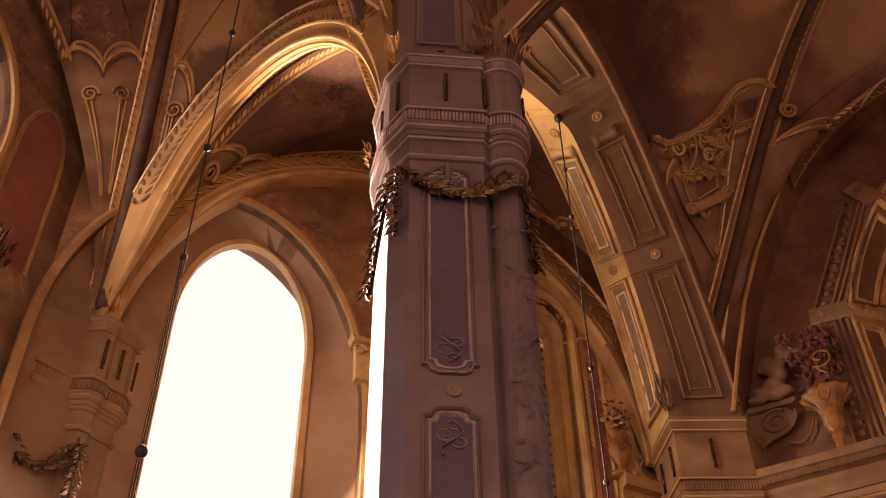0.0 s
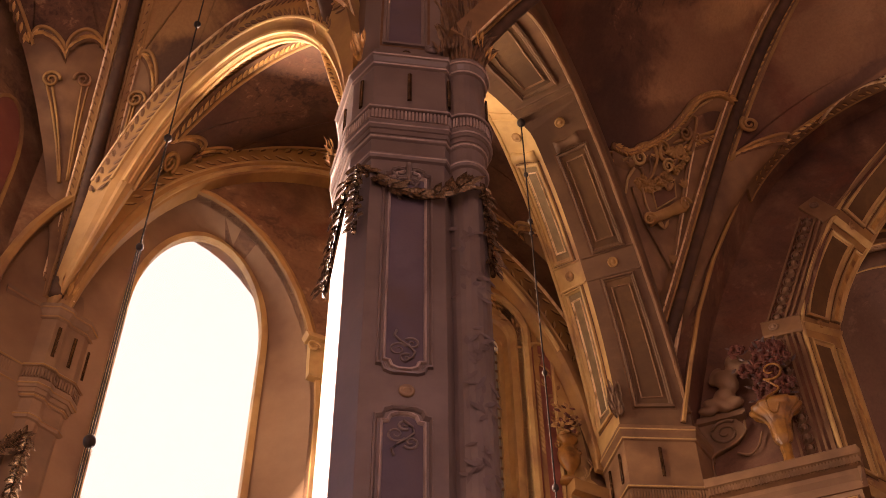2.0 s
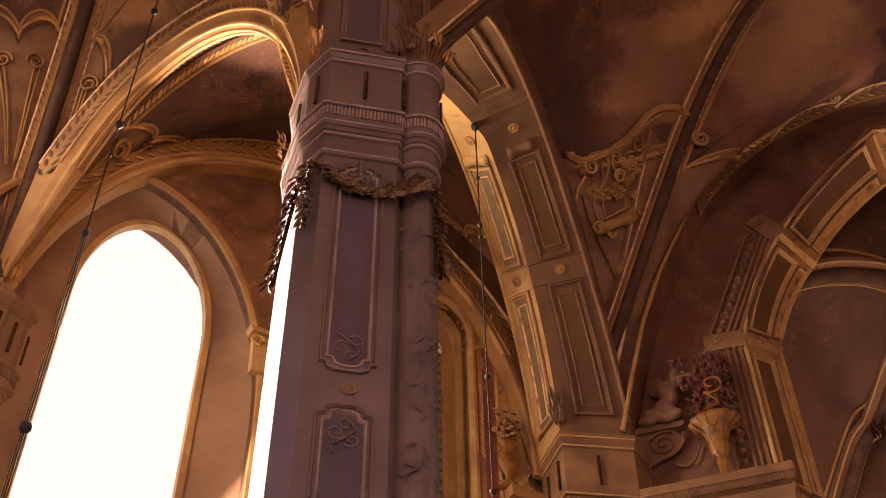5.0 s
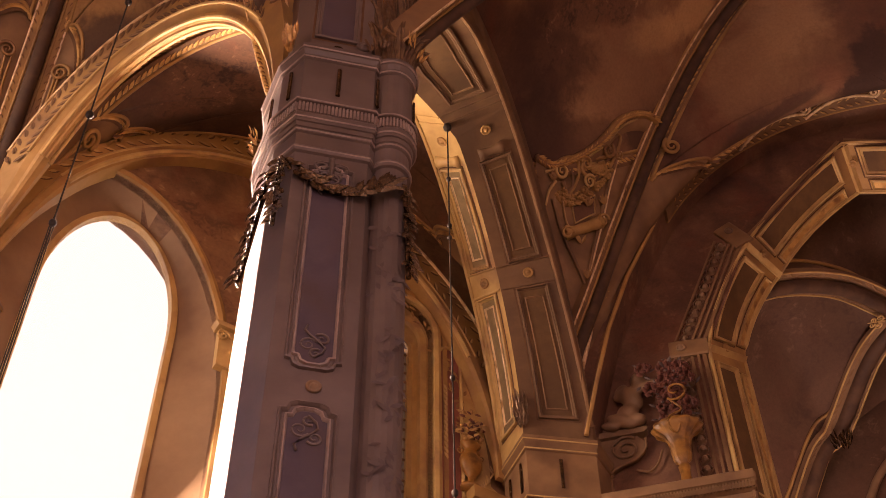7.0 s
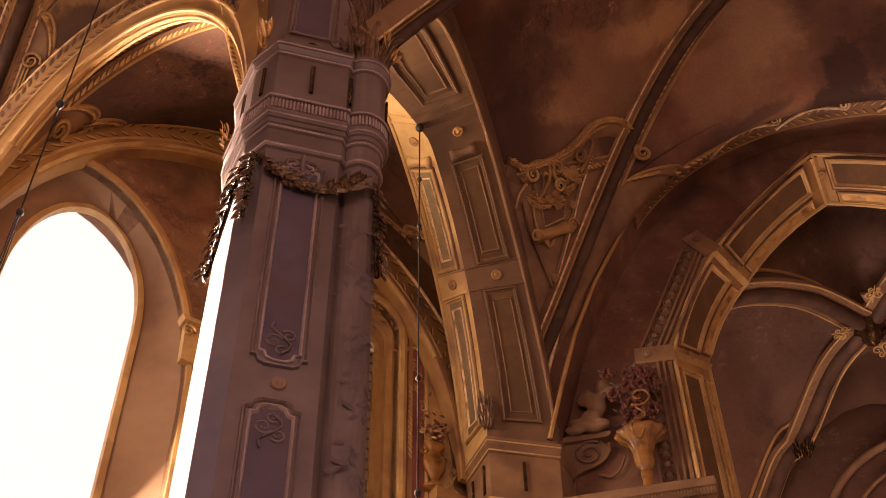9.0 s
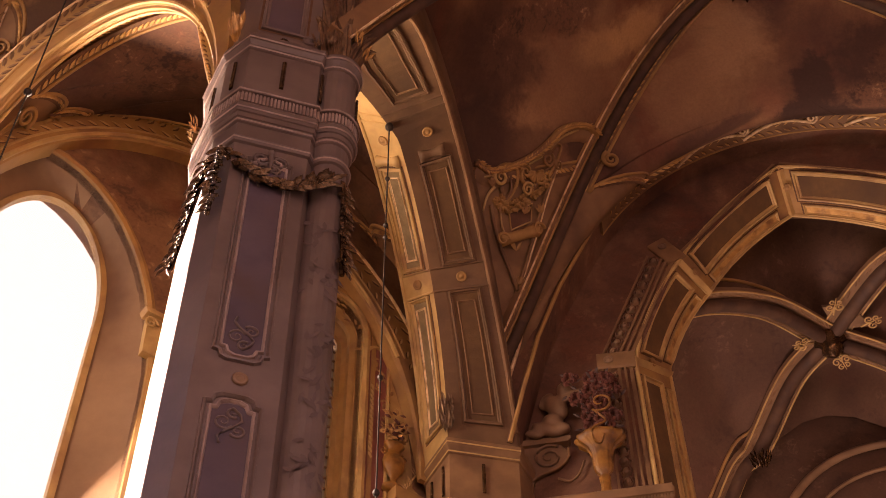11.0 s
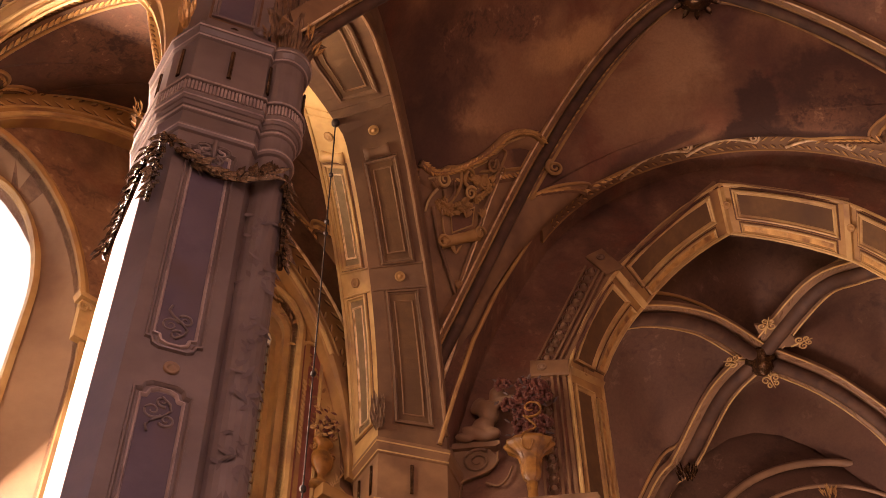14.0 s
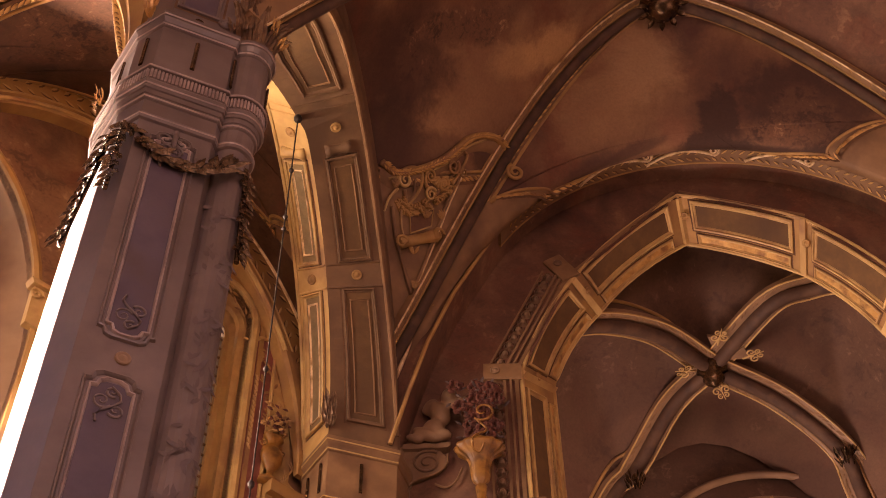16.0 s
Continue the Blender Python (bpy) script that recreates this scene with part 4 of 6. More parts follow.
edge_bead(LR_PTS, LR_SIDE, 0.03, 0.48, 0.025, lr, GOLDLINE, foot=True)

# transverse rib from the wall pier to the free pier
LA_P, LA_Q = Vector((-3.51, 9.82)), Vector((-0.54, 7.42))
LA_SIDE = side_of(LA_P, LA_Q)
LA_PTS = arch_line(LA_P, LA_Q, 11.87, 3.60, 56, 0.261, math.pi - 0.261)
la = ring_arch("transverse_rib", LA_PTS, LA_SIDE, [(0.04, 0.0), (0.08, 0.03), (0.09, 0.10), (0.15, 0.17), (0.22, 0.50), (-0.22, 0.50), (-0.15, 0.17), (-0.04, 0.0)], OCHRE, "ochre transverse rib painted with a laurel band", foot=(-3.85, 10.25, 12.8))
laurel(strip_on(LA_PTS, LA_SIDE, (0.155, 0.19), (0.222, 0.49)), 0.14, 0.84, 44, EYE_PT, la, 0.17, STUCCO)
for a, b, r, m in ((0.07, 0.03, 0.026, LEDGE), (0.22, 0.50, 0.022, GOLDLINE), (0.155, 0.18, 0.02, LEDGE), (-0.08, 0.03, 0.026, LEDGE), (0.0, 0.0, 0.03, OCHRE)):
    edge_bead(LA_PTS, LA_SIDE, a, b, r, la, m, foot=True)


def half_rib(P, z0, top, power, n=36):
    P, T = Vector(P), top.xy
    return [flat(P.lerp(T, 1 - math.cos(math.pi / 2 * i / n)), z0 + (top.z - z0) * math.sin(math.pi / 2 * i / n) ** power) for i in range(n + 1)]


def vault_rib(P, z0, top, power, label, mat=None, w=0.20, h=0.34, skip=0):
    whole = half_rib(P, z0, top, power)
    pts = whole[skip:]
    sd = side_of(P, top.xy)
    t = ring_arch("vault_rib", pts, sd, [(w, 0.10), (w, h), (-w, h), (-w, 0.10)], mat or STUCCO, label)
    bm = bmesh.new()
    sweep(bm, pts, [(w * 0.42 * math.cos(q), 0.07 + 0.085 * math.sin(q)) for q in [2 * math.pi * k / 10 for k in range(10)]], sd)
    part("rib_roll", bm, GLOOM, t, "dark brown roll moulding", smooth=True)
    for sg in (-1, 1):
        edge_bead(pts, sd, sg * w * 1.02, 0.10, 0.014, t, GOLDLINE)
        edge_bead(pts, sd, sg * w * 0.55, 0.09, 0.014, t, OCHRE)
        laurel(strip_on(pts, sd, (sg * w * 0.5, 0.10), (sg * w, 0.10)), 0.05, 0.98, 70, EYE_PT, t, 0.09, OCHRE)
    return whole


RB_PTS = vault_rib((3.30, 12.20), 13.76, BOSS, 2.58, "ochre vault rib with a gilt leaf edge", skip=5)
QB_PTS = vault_rib(QPT, 13.0, BOSS, 2.23, "ochre vault rib with a gilt leaf edge")
AB_PTS = vault_rib((0.63, 7.10), 13.0, BOSS, 2.01, "ochre vault rib with a gilt leaf edge", skip=3)
LB_PTS = vault_rib((-3.85, 10.15), 12.9, BOSS_L, 1.3, "tall ochre vault rib with a gilt leaf edge", OCHRE)
LAB_PTS = vault_rib((-0.46, 7.92), 13.46, BOSS_L, 2.98, "tall pale vault rib beside the free pier", LEDGE, w=0.25)

boss = thing("vault_boss", "gilded leaf boss where the vault ribs meet", "boss", BOSS)
bm = bmesh.new()
loft(bm, [[BOSS + Vector((r * math.cos(a), r * math.sin(a), z)) for a in [2 * math.pi * k / 16 for k in range(16)]] for r, z in ((0.30, 0.2), (0.34, 0.0), (0.26, -0.06), (0.22, -0.14), (0.24, -0.2), (0.12, -0.26), (0.02, -0.3))])
part("boss_drum", bm, BRONZE, boss, smooth=True)
s = Soup()
for k in range(11):
    a = 2 * math.pi * k / 11
    d = Vector((math.cos(a), math.sin(a), -0.25)).normalized()
    s.leaf(BOSS + d * 0.2 + Vector((0, 0, -0.05)), d, Vector((-math.sin(a), math.cos(a), 0)), Vector((0, 0, -1)), 0.24, 0.10)
s.make("boss_leaves", BRONZE, boss)

# chancel arch: scroll-edged outer order, then a polygonal coffered order
W2_IN3 = flat(W2_IN)
C_S, C_Z, C_R = 4.59, 15.09, 3.64
ca_sz = [(-0.05, 12.85), (0.16, 13.7), (0.42, 14.65), (0.78, 15.6)] + [(C_S - C_R * math.cos(a), C_Z + C_R * math.sin(a)) for a in [radians(24 + 132 * i / 44) for i in range(45)]]
ca_sz += [(2 * C_S - s_, z_) for s_, z_ in reversed(ca_sz[:4])]
ca_pts = [W2.at(s_, z_) for s_, z_ in ca_sz]
ca = ring_arch("chancel_arch", ca_pts, -W2_IN3, [(0.06, 0.0), (0.08, 0.05), (0.04, 0.10), (0.03, 0.26), (-0.5, 0.30), (-0.5, 0.0)], DARKPAINT, "ochre chancel arch with a gilt scroll edge")
bm = bmesh.new()
sweep(bm, ca_pts[6:-6], [(0.12, 0.0), (0.12, -0.03), (0.09, -0.045), (-0.15, -0.045), (-0.18, -0.03), (-0.18, 0.0)], -W2_IN3)
part("scroll_band", bm, STUCCO, ca)
laurel(strip_on(ca_pts, -W2_IN3, (0.08, -0.05), (-0.14, -0.05)), 0.14, 0.86, 52, EYE_PT, ca, 0.13, GILT)
edge_bead(ca_pts[12:-6], -W2_IN3, 0.12, -0.03, 0.022, ca, GOLDLINE)
edge_bead(ca_pts[6:-6], -W2_IN3, -0.18, -0.03, 0.02, ca, OCHRE)
edge_bead(ca_pts, -W2_IN3, 0.05, 0.26, 0.028, ca, GOLDLINE)
edge_bead(ca_pts, -W2_IN3, 0.08, 0.02, 0.03, ca, OCHRE)
bm = bmesh.new()
for k0, k1, sg in ((0.30, 0.42, 1), (0.42, 0.53, 1), (0.58, 0.68, -1)):
    pts = []
    for i in range(15):
        k = k0 + (k1 - k0) * i / 14
        q = along(ca_pts, k)
        r = (q - W2.at(C_S, C_Z)).normalized()
        pts.append(q - r * 0.075 - W2_IN3 * (0.14 * math.sin(math.pi * i / 14) + 0.10 * (i / 14) - 0.10))
    tube(bm, pts, 0.026, 6)
    r = (pts[-1] - W2.at(C_S, C_Z)).normalized()
    scroll(bm, pts[-1] - W2_IN3 * 0.09, W2_IN3, flat(W2_DIR), 0.09, 1.5, 0.024, -r)
part("scroll_edge", bm, GOLDLINE, ca, "gilt scrolls along the arch edge", smooth=True)

NODES_F = [(1.64, 14.55), (2.48, 16.43), (4.29, 18.30), (6.10, 17.55), (7.25, 16.00), (7.95, 14.20)]
NODES_B = [(2.10, 14.89), (2.89, 16.43), (4.42, 17.94), (6.10, 17.06), (6.95, 15.70), (7.30, 14.2)]
D_F, D_B = 0.5, 1.2
co = thing("coffered_arch", "ochre inner arch of straight coffered segments with gilt mouldings", "arch", W2.at(1.31, 12.0, D_F))
CW = Plane(W2.at(-1.3, 0, 0.53).xy, W2.at(12.5, 0, 0.53).xy)
wall_with("wall_chancel", CW, 22, 0.6, [(4.63 + 1.3, 3.36, 11.5, 14.6, 3.95)], DARKPAINT, "dark painted wall around the chancel arch")
# recessed face between the two orders, from the cornice up
bm = bmesh.new()
ring_o = [W2.at(-0.1, 11.6, D_F)] + [W2.at(s_, z_ + 0.05, D_F) for s_, z_ in ca_sz] + [W2.at(2 * C_S + 0.1, 11.6, D_F)]


def poly_line(nodes, d, foot, n):
    pts = [W2.at(nodes[0][0], foot, d)] + [W2.at(s_, z_, d) for s_, z_ in nodes] + [W2.at(nodes[-1][0], foot, d)]
    L = [0]
    for a, b in zip(pts, pts[1:]):
        L.append(L[-1] + (b - a).length)
    out = []
    for i in range(n):
        x = L[-1] * i / (n - 1)
        j = max(k for k in range(len(L) - 1) if L[k] <= x + 1e-9)
        out.append(pts[j].lerp(pts[j + 1], (x - L[j]) / (L[j + 1] - L[j])))
    return out


ring_i = poly_line(NODES_F, D_F, 11.6, len(ring_o))
loft(bm, [ring_o, ring_i], close=False)
part("recessed_face", bm, DARKPAINT, co, "dark painted wall face behind the outer arch")
fn_ = [W2.at(NODES_F[0][0], 11.9, D_F)] + [W2.at(a, b, D_F) for a, b in NODES_F] + [W2.at(NODES_F[-1][0], 11.9, D_F)]
bn_ = [W2.at(NODES_B[0][0], 11.9, D_B)] + [W2.at(a, b, D_B) for a, b in NODES_B] + [W2.at(NODES_B[-1][0], 11.9, D_B)]
mid_ = W2.at(4.5, 13.0, 0.9)
segs = []
for i in range(len(fn_) - 1):
    f_a, f_b, b_a, b_b = fn_[i], fn_[i + 1], bn_[i], bn_[i + 1]
    t_ = (f_b - f_a).normalized()
    o_ = W2_IN3.cross(t_).normalized()
    o_ = o_ if o_.dot(f_a - mid_) > 0 else -o_
    sag = 0.045 * (f_b - f_a).length if 0 < i < len(fn_) - 2 else 0.0
    segs.append(lambda u, v, f_a=f_a, f_b=f_b, b_a=b_a, b_b=b_b, o_=o_, sag=sag: f_a.lerp(f_b, u).lerp(b_a.lerp(b_b, u), v) + o_ * sag * 4 * u * (1 - u))
for S in segs:
    bm = bmesh.new()
    loft(bm, [[S(k / 8, v) for v in (0, 0.25, 0.5, 0.75, 1.0)] + [S(k / 8, 1.0) + (S(k / 8, 1.0) - mid_).normalized() * 0.5 + W2_IN3 * 0.12] for k in range(9)], close=False)
    part("soffit_segment", bm, OCHRE, co)
for i, S in enumerate(segs):
    framed_panel(S, 0.12, 0.88, 0.16, 0.60, mid_, co, 0.06, 0.04, 8, LEDGE, PANEL)
    framed_panel(S, 0.13, 0.87, 0.80, 0.93, mid_, co, 0.035, 0.03, 8, LEDGE, GILT)
    # cross blocks at the joints
    bm = bmesh.new()
    tube(bm, [S(0.0, v) for v in (0.0, 0.3, 0.7, 1.0)], 0.07, 4)
    part("joint_block", bm, LEDGE, co)
    nr = normal_of(S, 0.02, 0.4)
    nr = nr if nr.dot(mid_ - S(0.02, 0.4)) > 0 else -nr
    rosette(S(0.03, 0.4) + nr * 0.04, nr, 0.065, co, OCHRE)
for v_ in (0.0, 1.0):
    bm = bmesh.new()
    tube(bm, [S(k / 6, v_) for S in segs for k in range(6)] + [segs[-1](1.0, v_)], 0.032, 6)
    part("edge_moulding", bm, LEDGE, co)
# egg moulding and fillets on the face beside the jamb and the first segment, with a block at each joint
eggs, fillets = Soup(), Soup()
for a, b, full in zip(fn_[:4], fn_[1:5], (True, True, False, False)):
    t = (b - a).normalized()
    o = (W2_IN3.cross(t)).normalized()
    o = o if o.dot(a - mid_) > 0 else -o
    for off, w, h in ((0.05, 0.05, 0.03), (0.14, 0.03, 0.045), (0.22, 0.035, 0.03), (0.44, 0.03, 0.035)) if full else ((0.05, 0.05, 0.03),):
        fillets.block(a + o * off - W2_IN3 * h, b - a, o * w, W2_IN3 * h)
    n = round((b - a).length / 0.17) if full else 0
    for i in range(n):
        p = a.lerp(b, (i + 0.5) / n) + o * 0.345
        ring = [(math.cos(2 * math.pi * k / 8), math.sin(2 * math.pi * k / 8)) for k in range(8)]
        v = [p + t * x * 0.06 * r + o * y * 0.05 * r - W2_IN3 * h for r, h in ((1.0, 0.0), (0.75, 0.04), (0.3, 0.055)) for x, y in ring]
        eggs.add(v, [(8 * m + k, 8 * m + (k + 1) % 8, 8 * m + 8 + (k + 1) % 8, 8 * m + 8 + k) for m in (0, 1) for k in range(8)] + [tuple(range(16, 24))])
        v = [p + t * x * r + o * y * r * 0.9 - W2_IN3 * h for r, h in ((0.072, 0.0), (0.078, 0.035), (0.092, 0.0)) for x, y in ring]
        eggs.add(v, [(8 * m + k, 8 * m + k + 1, 8 * m + 9 + k, 8 * m + 8 + k) for m in (0, 1) for k in range(7)])
eggs.make("egg_moulding", BROWN, co, "brown egg moulding")
fillets.make("fillet_moulding", STUCCO, co)
for i in (1, 2):
    c = fn_[i]
    o = (c - mid_) - W2_IN3 * (c - mid_).dot(W2_IN3)
    o = Vector((-flat(W2_DIR).x, -flat(W2_DIR).y, 0.05)).normalized() if i == 1 else o.normalized()
    t = W2_IN3.cross(o).normalized()
    bm = bmesh.new()
    loft(bm, [[c + o * x * 0.52 + t * y - W2_IN3 * h for x, y in ((0, -e), (1, -e), (1, e), (0, e))] for e, h in ((0.15, 0.0), (0.15, 0.045), (0.12, 0.06))])
    part("face_block", bm, STUCCO, co)
    rosette(c + o * 0.36 - W2_IN3 * 0.06, -W2_IN3, 0.065, co, BROWN)

# cornice below, with dentils, from the far pier to the jamb
cor = thing("cornice", "ochre wall cornice with a dentil row", "cornice", W2.at(0.1, 11.6, 0.4))
bm = bmesh.new()
prof = [(0.45, 11.45), (0.12, 11.45), (0.10, 11.55), (0.06, 11.62), (0.05, 11.68), (0.0, 11.70), (0.0, 11.80), (-0.04, 11.82), (-0.05, 11.93), (-0.02, 11.96), (0.5, 11.97)]
loft(bm, [[W2.at(s_, z_, d_) for d_, z_ in prof] for s_ in (0.02, 1.80)])
loft(bm, [[W2.at(1.80 - min(d_, 0.12) * 0.5, z_, y) for d_, z_ in prof] for y in (0.03, 1.3)])
part("cornice_moulding", bm, STUCCO, cor)
s = Soup()
for i in range(46):
    s.block(W2.at(0.05 + i * 0.038, 11.70, -0.03), flat(W2_DIR) * 0.022, W2_IN3 * 0.04, Vector((0, 0, 0.10)))
s.make("dentil_moulding", STUCCO, cor)
# wall below the cornice and the jamb
lower = thing("wall_chancel_lower", "dim brown plaster wall below the cornice", "wall", W2.at(0, 0), kind="structure")
bm = bmesh.new()
for s0, s1 in ((-0.3, 1.72), (7.4, 12.0)):
    loft(bm, [[W2.at(s0, z_, 0.14), W2.at(s1, z_, 0.14), W2.at(s1, z_, 1.2), W2.at(s0, z_, 1.2)] for z_ in (0.0, 11.9)])
part("masonry", bm, PLASTER, lower)
for s0 in (0.15, 0.95):
    S = lambda u, v, s0=s0: W2.at(s0 + 0.65 * u, 9.0 + 2.3 * v, 0.14)
    framed_panel(S, 0, 1, 0, 1, EYE_PT, lower, 0.05, 0.03, 2, OCHRE, DARKPAINT)

# urn with flowers, console scroll
urn = thing("painted_urn", "golden fluted urn with red flowers standing on the cornice", "urn", W2.at(1.03, 11.97, 0.3))
bm = bmesh.new()
UC = W2.at(1.03, 11.97, 0.28)
prof = [(0.17, 0.0), (0.17, 0.05), (0.12, 0.08), (0.07, 0.14), (0.055, 0.30), (0.07, 0.44), (0.05, 0.48), (0.10, 0.52), (0.115, 0.60), (0.125, 0.76), (0.14, 0.84), (0.18, 0.92), (0.25, 0.98), (0.295, 1.02), (0.31, 1.06), (0.305, 1.09), (0.24, 1.09), (0.16, 1.05)]
loft(bm, [[UC + flat(W2_DIR) * r * (1 + 0.07 * math.cos(12 * a)) * math.cos(a) + W2_IN3 * r * 0.7 * math.sin(a) + Vector((0, 0, z)) for a in [2 * math.pi * k / 72 for k in range(72)]] for r, z in prof])
part("urn_body", bm, URN, urn, smooth=True)
rng = random.Random(4)
s, g = Soup(), Soup()
BLOOMS = [UC + flat(W2_DIR) * rng.gauss(0.03, 0.13) + Vector((0, 0, 1.16 + rng.uniform(0, 1.0) ** 1.2 * 0.95)) - W2_IN3 * rng.uniform(0.0, 0.12) for i in range(34)]
for c in BLOOMS:         # roses of wrapped petals
    for i in range(9):
        q, r = i * 2.4, 0.012 + 0.006 * i
        d = (flat(W2_DIR) * math.cos(q) + Vector((0, 0, math.sin(q))) - W2_IN3 * (0.9 - 0.1 * i)).normalized()
        s.leaf(c + (flat(W2_DIR) * math.cos(q) + Vector((0, 0, math.sin(q)))) * r, d, d.cross(W2_IN3).normalized(), -W2_IN3, 0.085, 0.12)
for i in range(130):
    p = rng.choice(BLOOMS) + Vector((rng.gauss(0, 0.07), 0, rng.gauss(0, 0.08)))
    d = Vector((rng.uniform(-1, 1), rng.uniform(-0.6, 0.1), rng.uniform(-1, 1))).normalized()
    g.leaf(p + W2_IN3 * 0.03, d, d.cross(-W2_IN3).normalized(), -W2_IN3, 0.13, 0.05)
s.make("bouquet", FLOWER, urn, "faded red blossoms")
g.make("foliage", SPRIG, urn)
bm = bmesh.new()
scroll(bm, UC + flat(W2_DIR) * 0.06 + Vector((0, 0, 1.55)) - W2_IN3 * 0.16, flat(W2_DIR), Vector((0, 0, 1)), 0.17, 1.2, 0.02, -W2_IN3, 4.0)
tube(bm, smooth_line([UC + flat(W2_DIR) * a + Vector((0, 0, b)) - W2_IN3 * (0.17 + c) for a, b, c in ((-0.02, 1.40, 0), (0.10, 1.22, 0), (-0.06, 1.02, 0.12), (-0.08, 0.88, 0.08), (0.0, 0.84, 0.02), (0.06, 0.95, 0.06))]), 0.016, 5)
part("ribbon", bm, URN, urn, smooth=True)
con = thing("console_scroll", "grey-brown painted console scroll above the cornice", "ornament", W2.at(0.4, 11.97, 0.35))
bm = bmesh.new()
X, Z = flat(W2_DIR), Vector((0, 0, 1))
scroll(bm, W2.at(0.36, 12.97, 0.435), X, Z, 0.2, 1.7, 0.022, -W2_IN3, 0.9)
part("volute", bm, BROWN, con, smooth=True)
bm = bmesh.new()
con_line = [(0.02, 12.0), (0.10, 12.0), (0.11, 12.45), (0.16, 12.66), (0.30, 12.73), (0.48, 12.80), (0.59, 12.93), (0.60, 13.06), (0.52, 13.17), (0.02, 13.17)]
loft(bm, [[W2.at(a, b, d) for a, b in con_line] for d in (0.44, 0.53)])
part("console_body", bm, BROWN, con)
bm = bmesh.new()
loft(bm, [[W2.at(a, b, d) for a, b in ((0.0, 13.17), (0.62, 13.17), (0.66, 13.21), (0.66, 13.26), (0.0, 13.26))] for d in (0.38, 0.53)])
part("console_cap", bm, BROWN, con)
bm = bmesh.new()
tube(bm, smooth_line([W2.at(a, b, 0.43) for a, b in ((0.62, 13.10), (0.60, 12.92), (0.46, 12.78), (0.24, 12.70), (0.14, 12.62), (0.12, 12.40), (0.12, 12.0))]), 0.018, 5)
part("edge_fillet", bm, STUCCO, con, smooth=True)
bm = bmesh.new()
tube(bm, smooth_line([W2.at(a, b, 0.44) for a, b in ((0.45, 12.62), (0.60, 12.56), (0.72, 12.66), (0.80, 12.86))]), 0.016, 5)
part("drapery_line", bm, STUCCO, con, smooth=True)
# seated plaster statue, one plain mesh
bm = bmesh.new()
for a, b, d, r, ry, rz, turn in ((0.66, 14.03, 0.36, 0.12, 0.11, 0.13, 0), (0.52, 13.76, 0.38, 0.14, 0.11, 0.22, -25), (0.45, 13.50, 0.38, 0.15, 0.12, 0.14, 0), (0.36, 13.36, 0.34, 0.22, 0.09, 0.085, 30), (0.20, 13.30, 0.34, 0.13, 0.07, 0.06, 20),
                                 (0.56, 13.36, 0.36, 0.13, 0.09, 0.09, 0), (0.70, 13.86, 0.33, 0.15, 0.05, 0.05, -20), (0.84, 13.95, 0.33, 0.10, 0.045, 0.045, -25), (0.40, 13.92, 0.42, 0.10, 0.05, 0.17, 25)):
    M = Matrix.Translation(W2.at(a, b, d)) @ Matrix((flat(W2_DIR), W2_IN3, Vector((0, 0, 1)))).transposed().to_4x4() @ Matrix.Rotation(radians(turn), 4, "Y") @ Matrix.Diagonal((r, ry, rz, 1))
    q = bmesh.ops.create_uvsphere(bm, u_segments=16, v_segments=10, radius=1)
    bmesh.ops.transform(bm, matrix=M, verts=q["verts"])
rough = put("statue", bm, BROWN, smooth=True)
merge = rough.modifiers.new("merge", "REMESH")
merge.mode, merge.voxel_size = "VOXEL", 0.022
soften = rough.modifiers.new("soften", "SMOOTH")
soften.iterations = 10
body = bpy.data.meshes.new_from_object(rough.evaluated_get(bpy.context.evaluated_depsgraph_get()))
bpy.data.objects.remove(rough)
body.shade_smooth()
tagged(new("statue", body), "small brown plaster statue sitting on the console scroll", "statue")


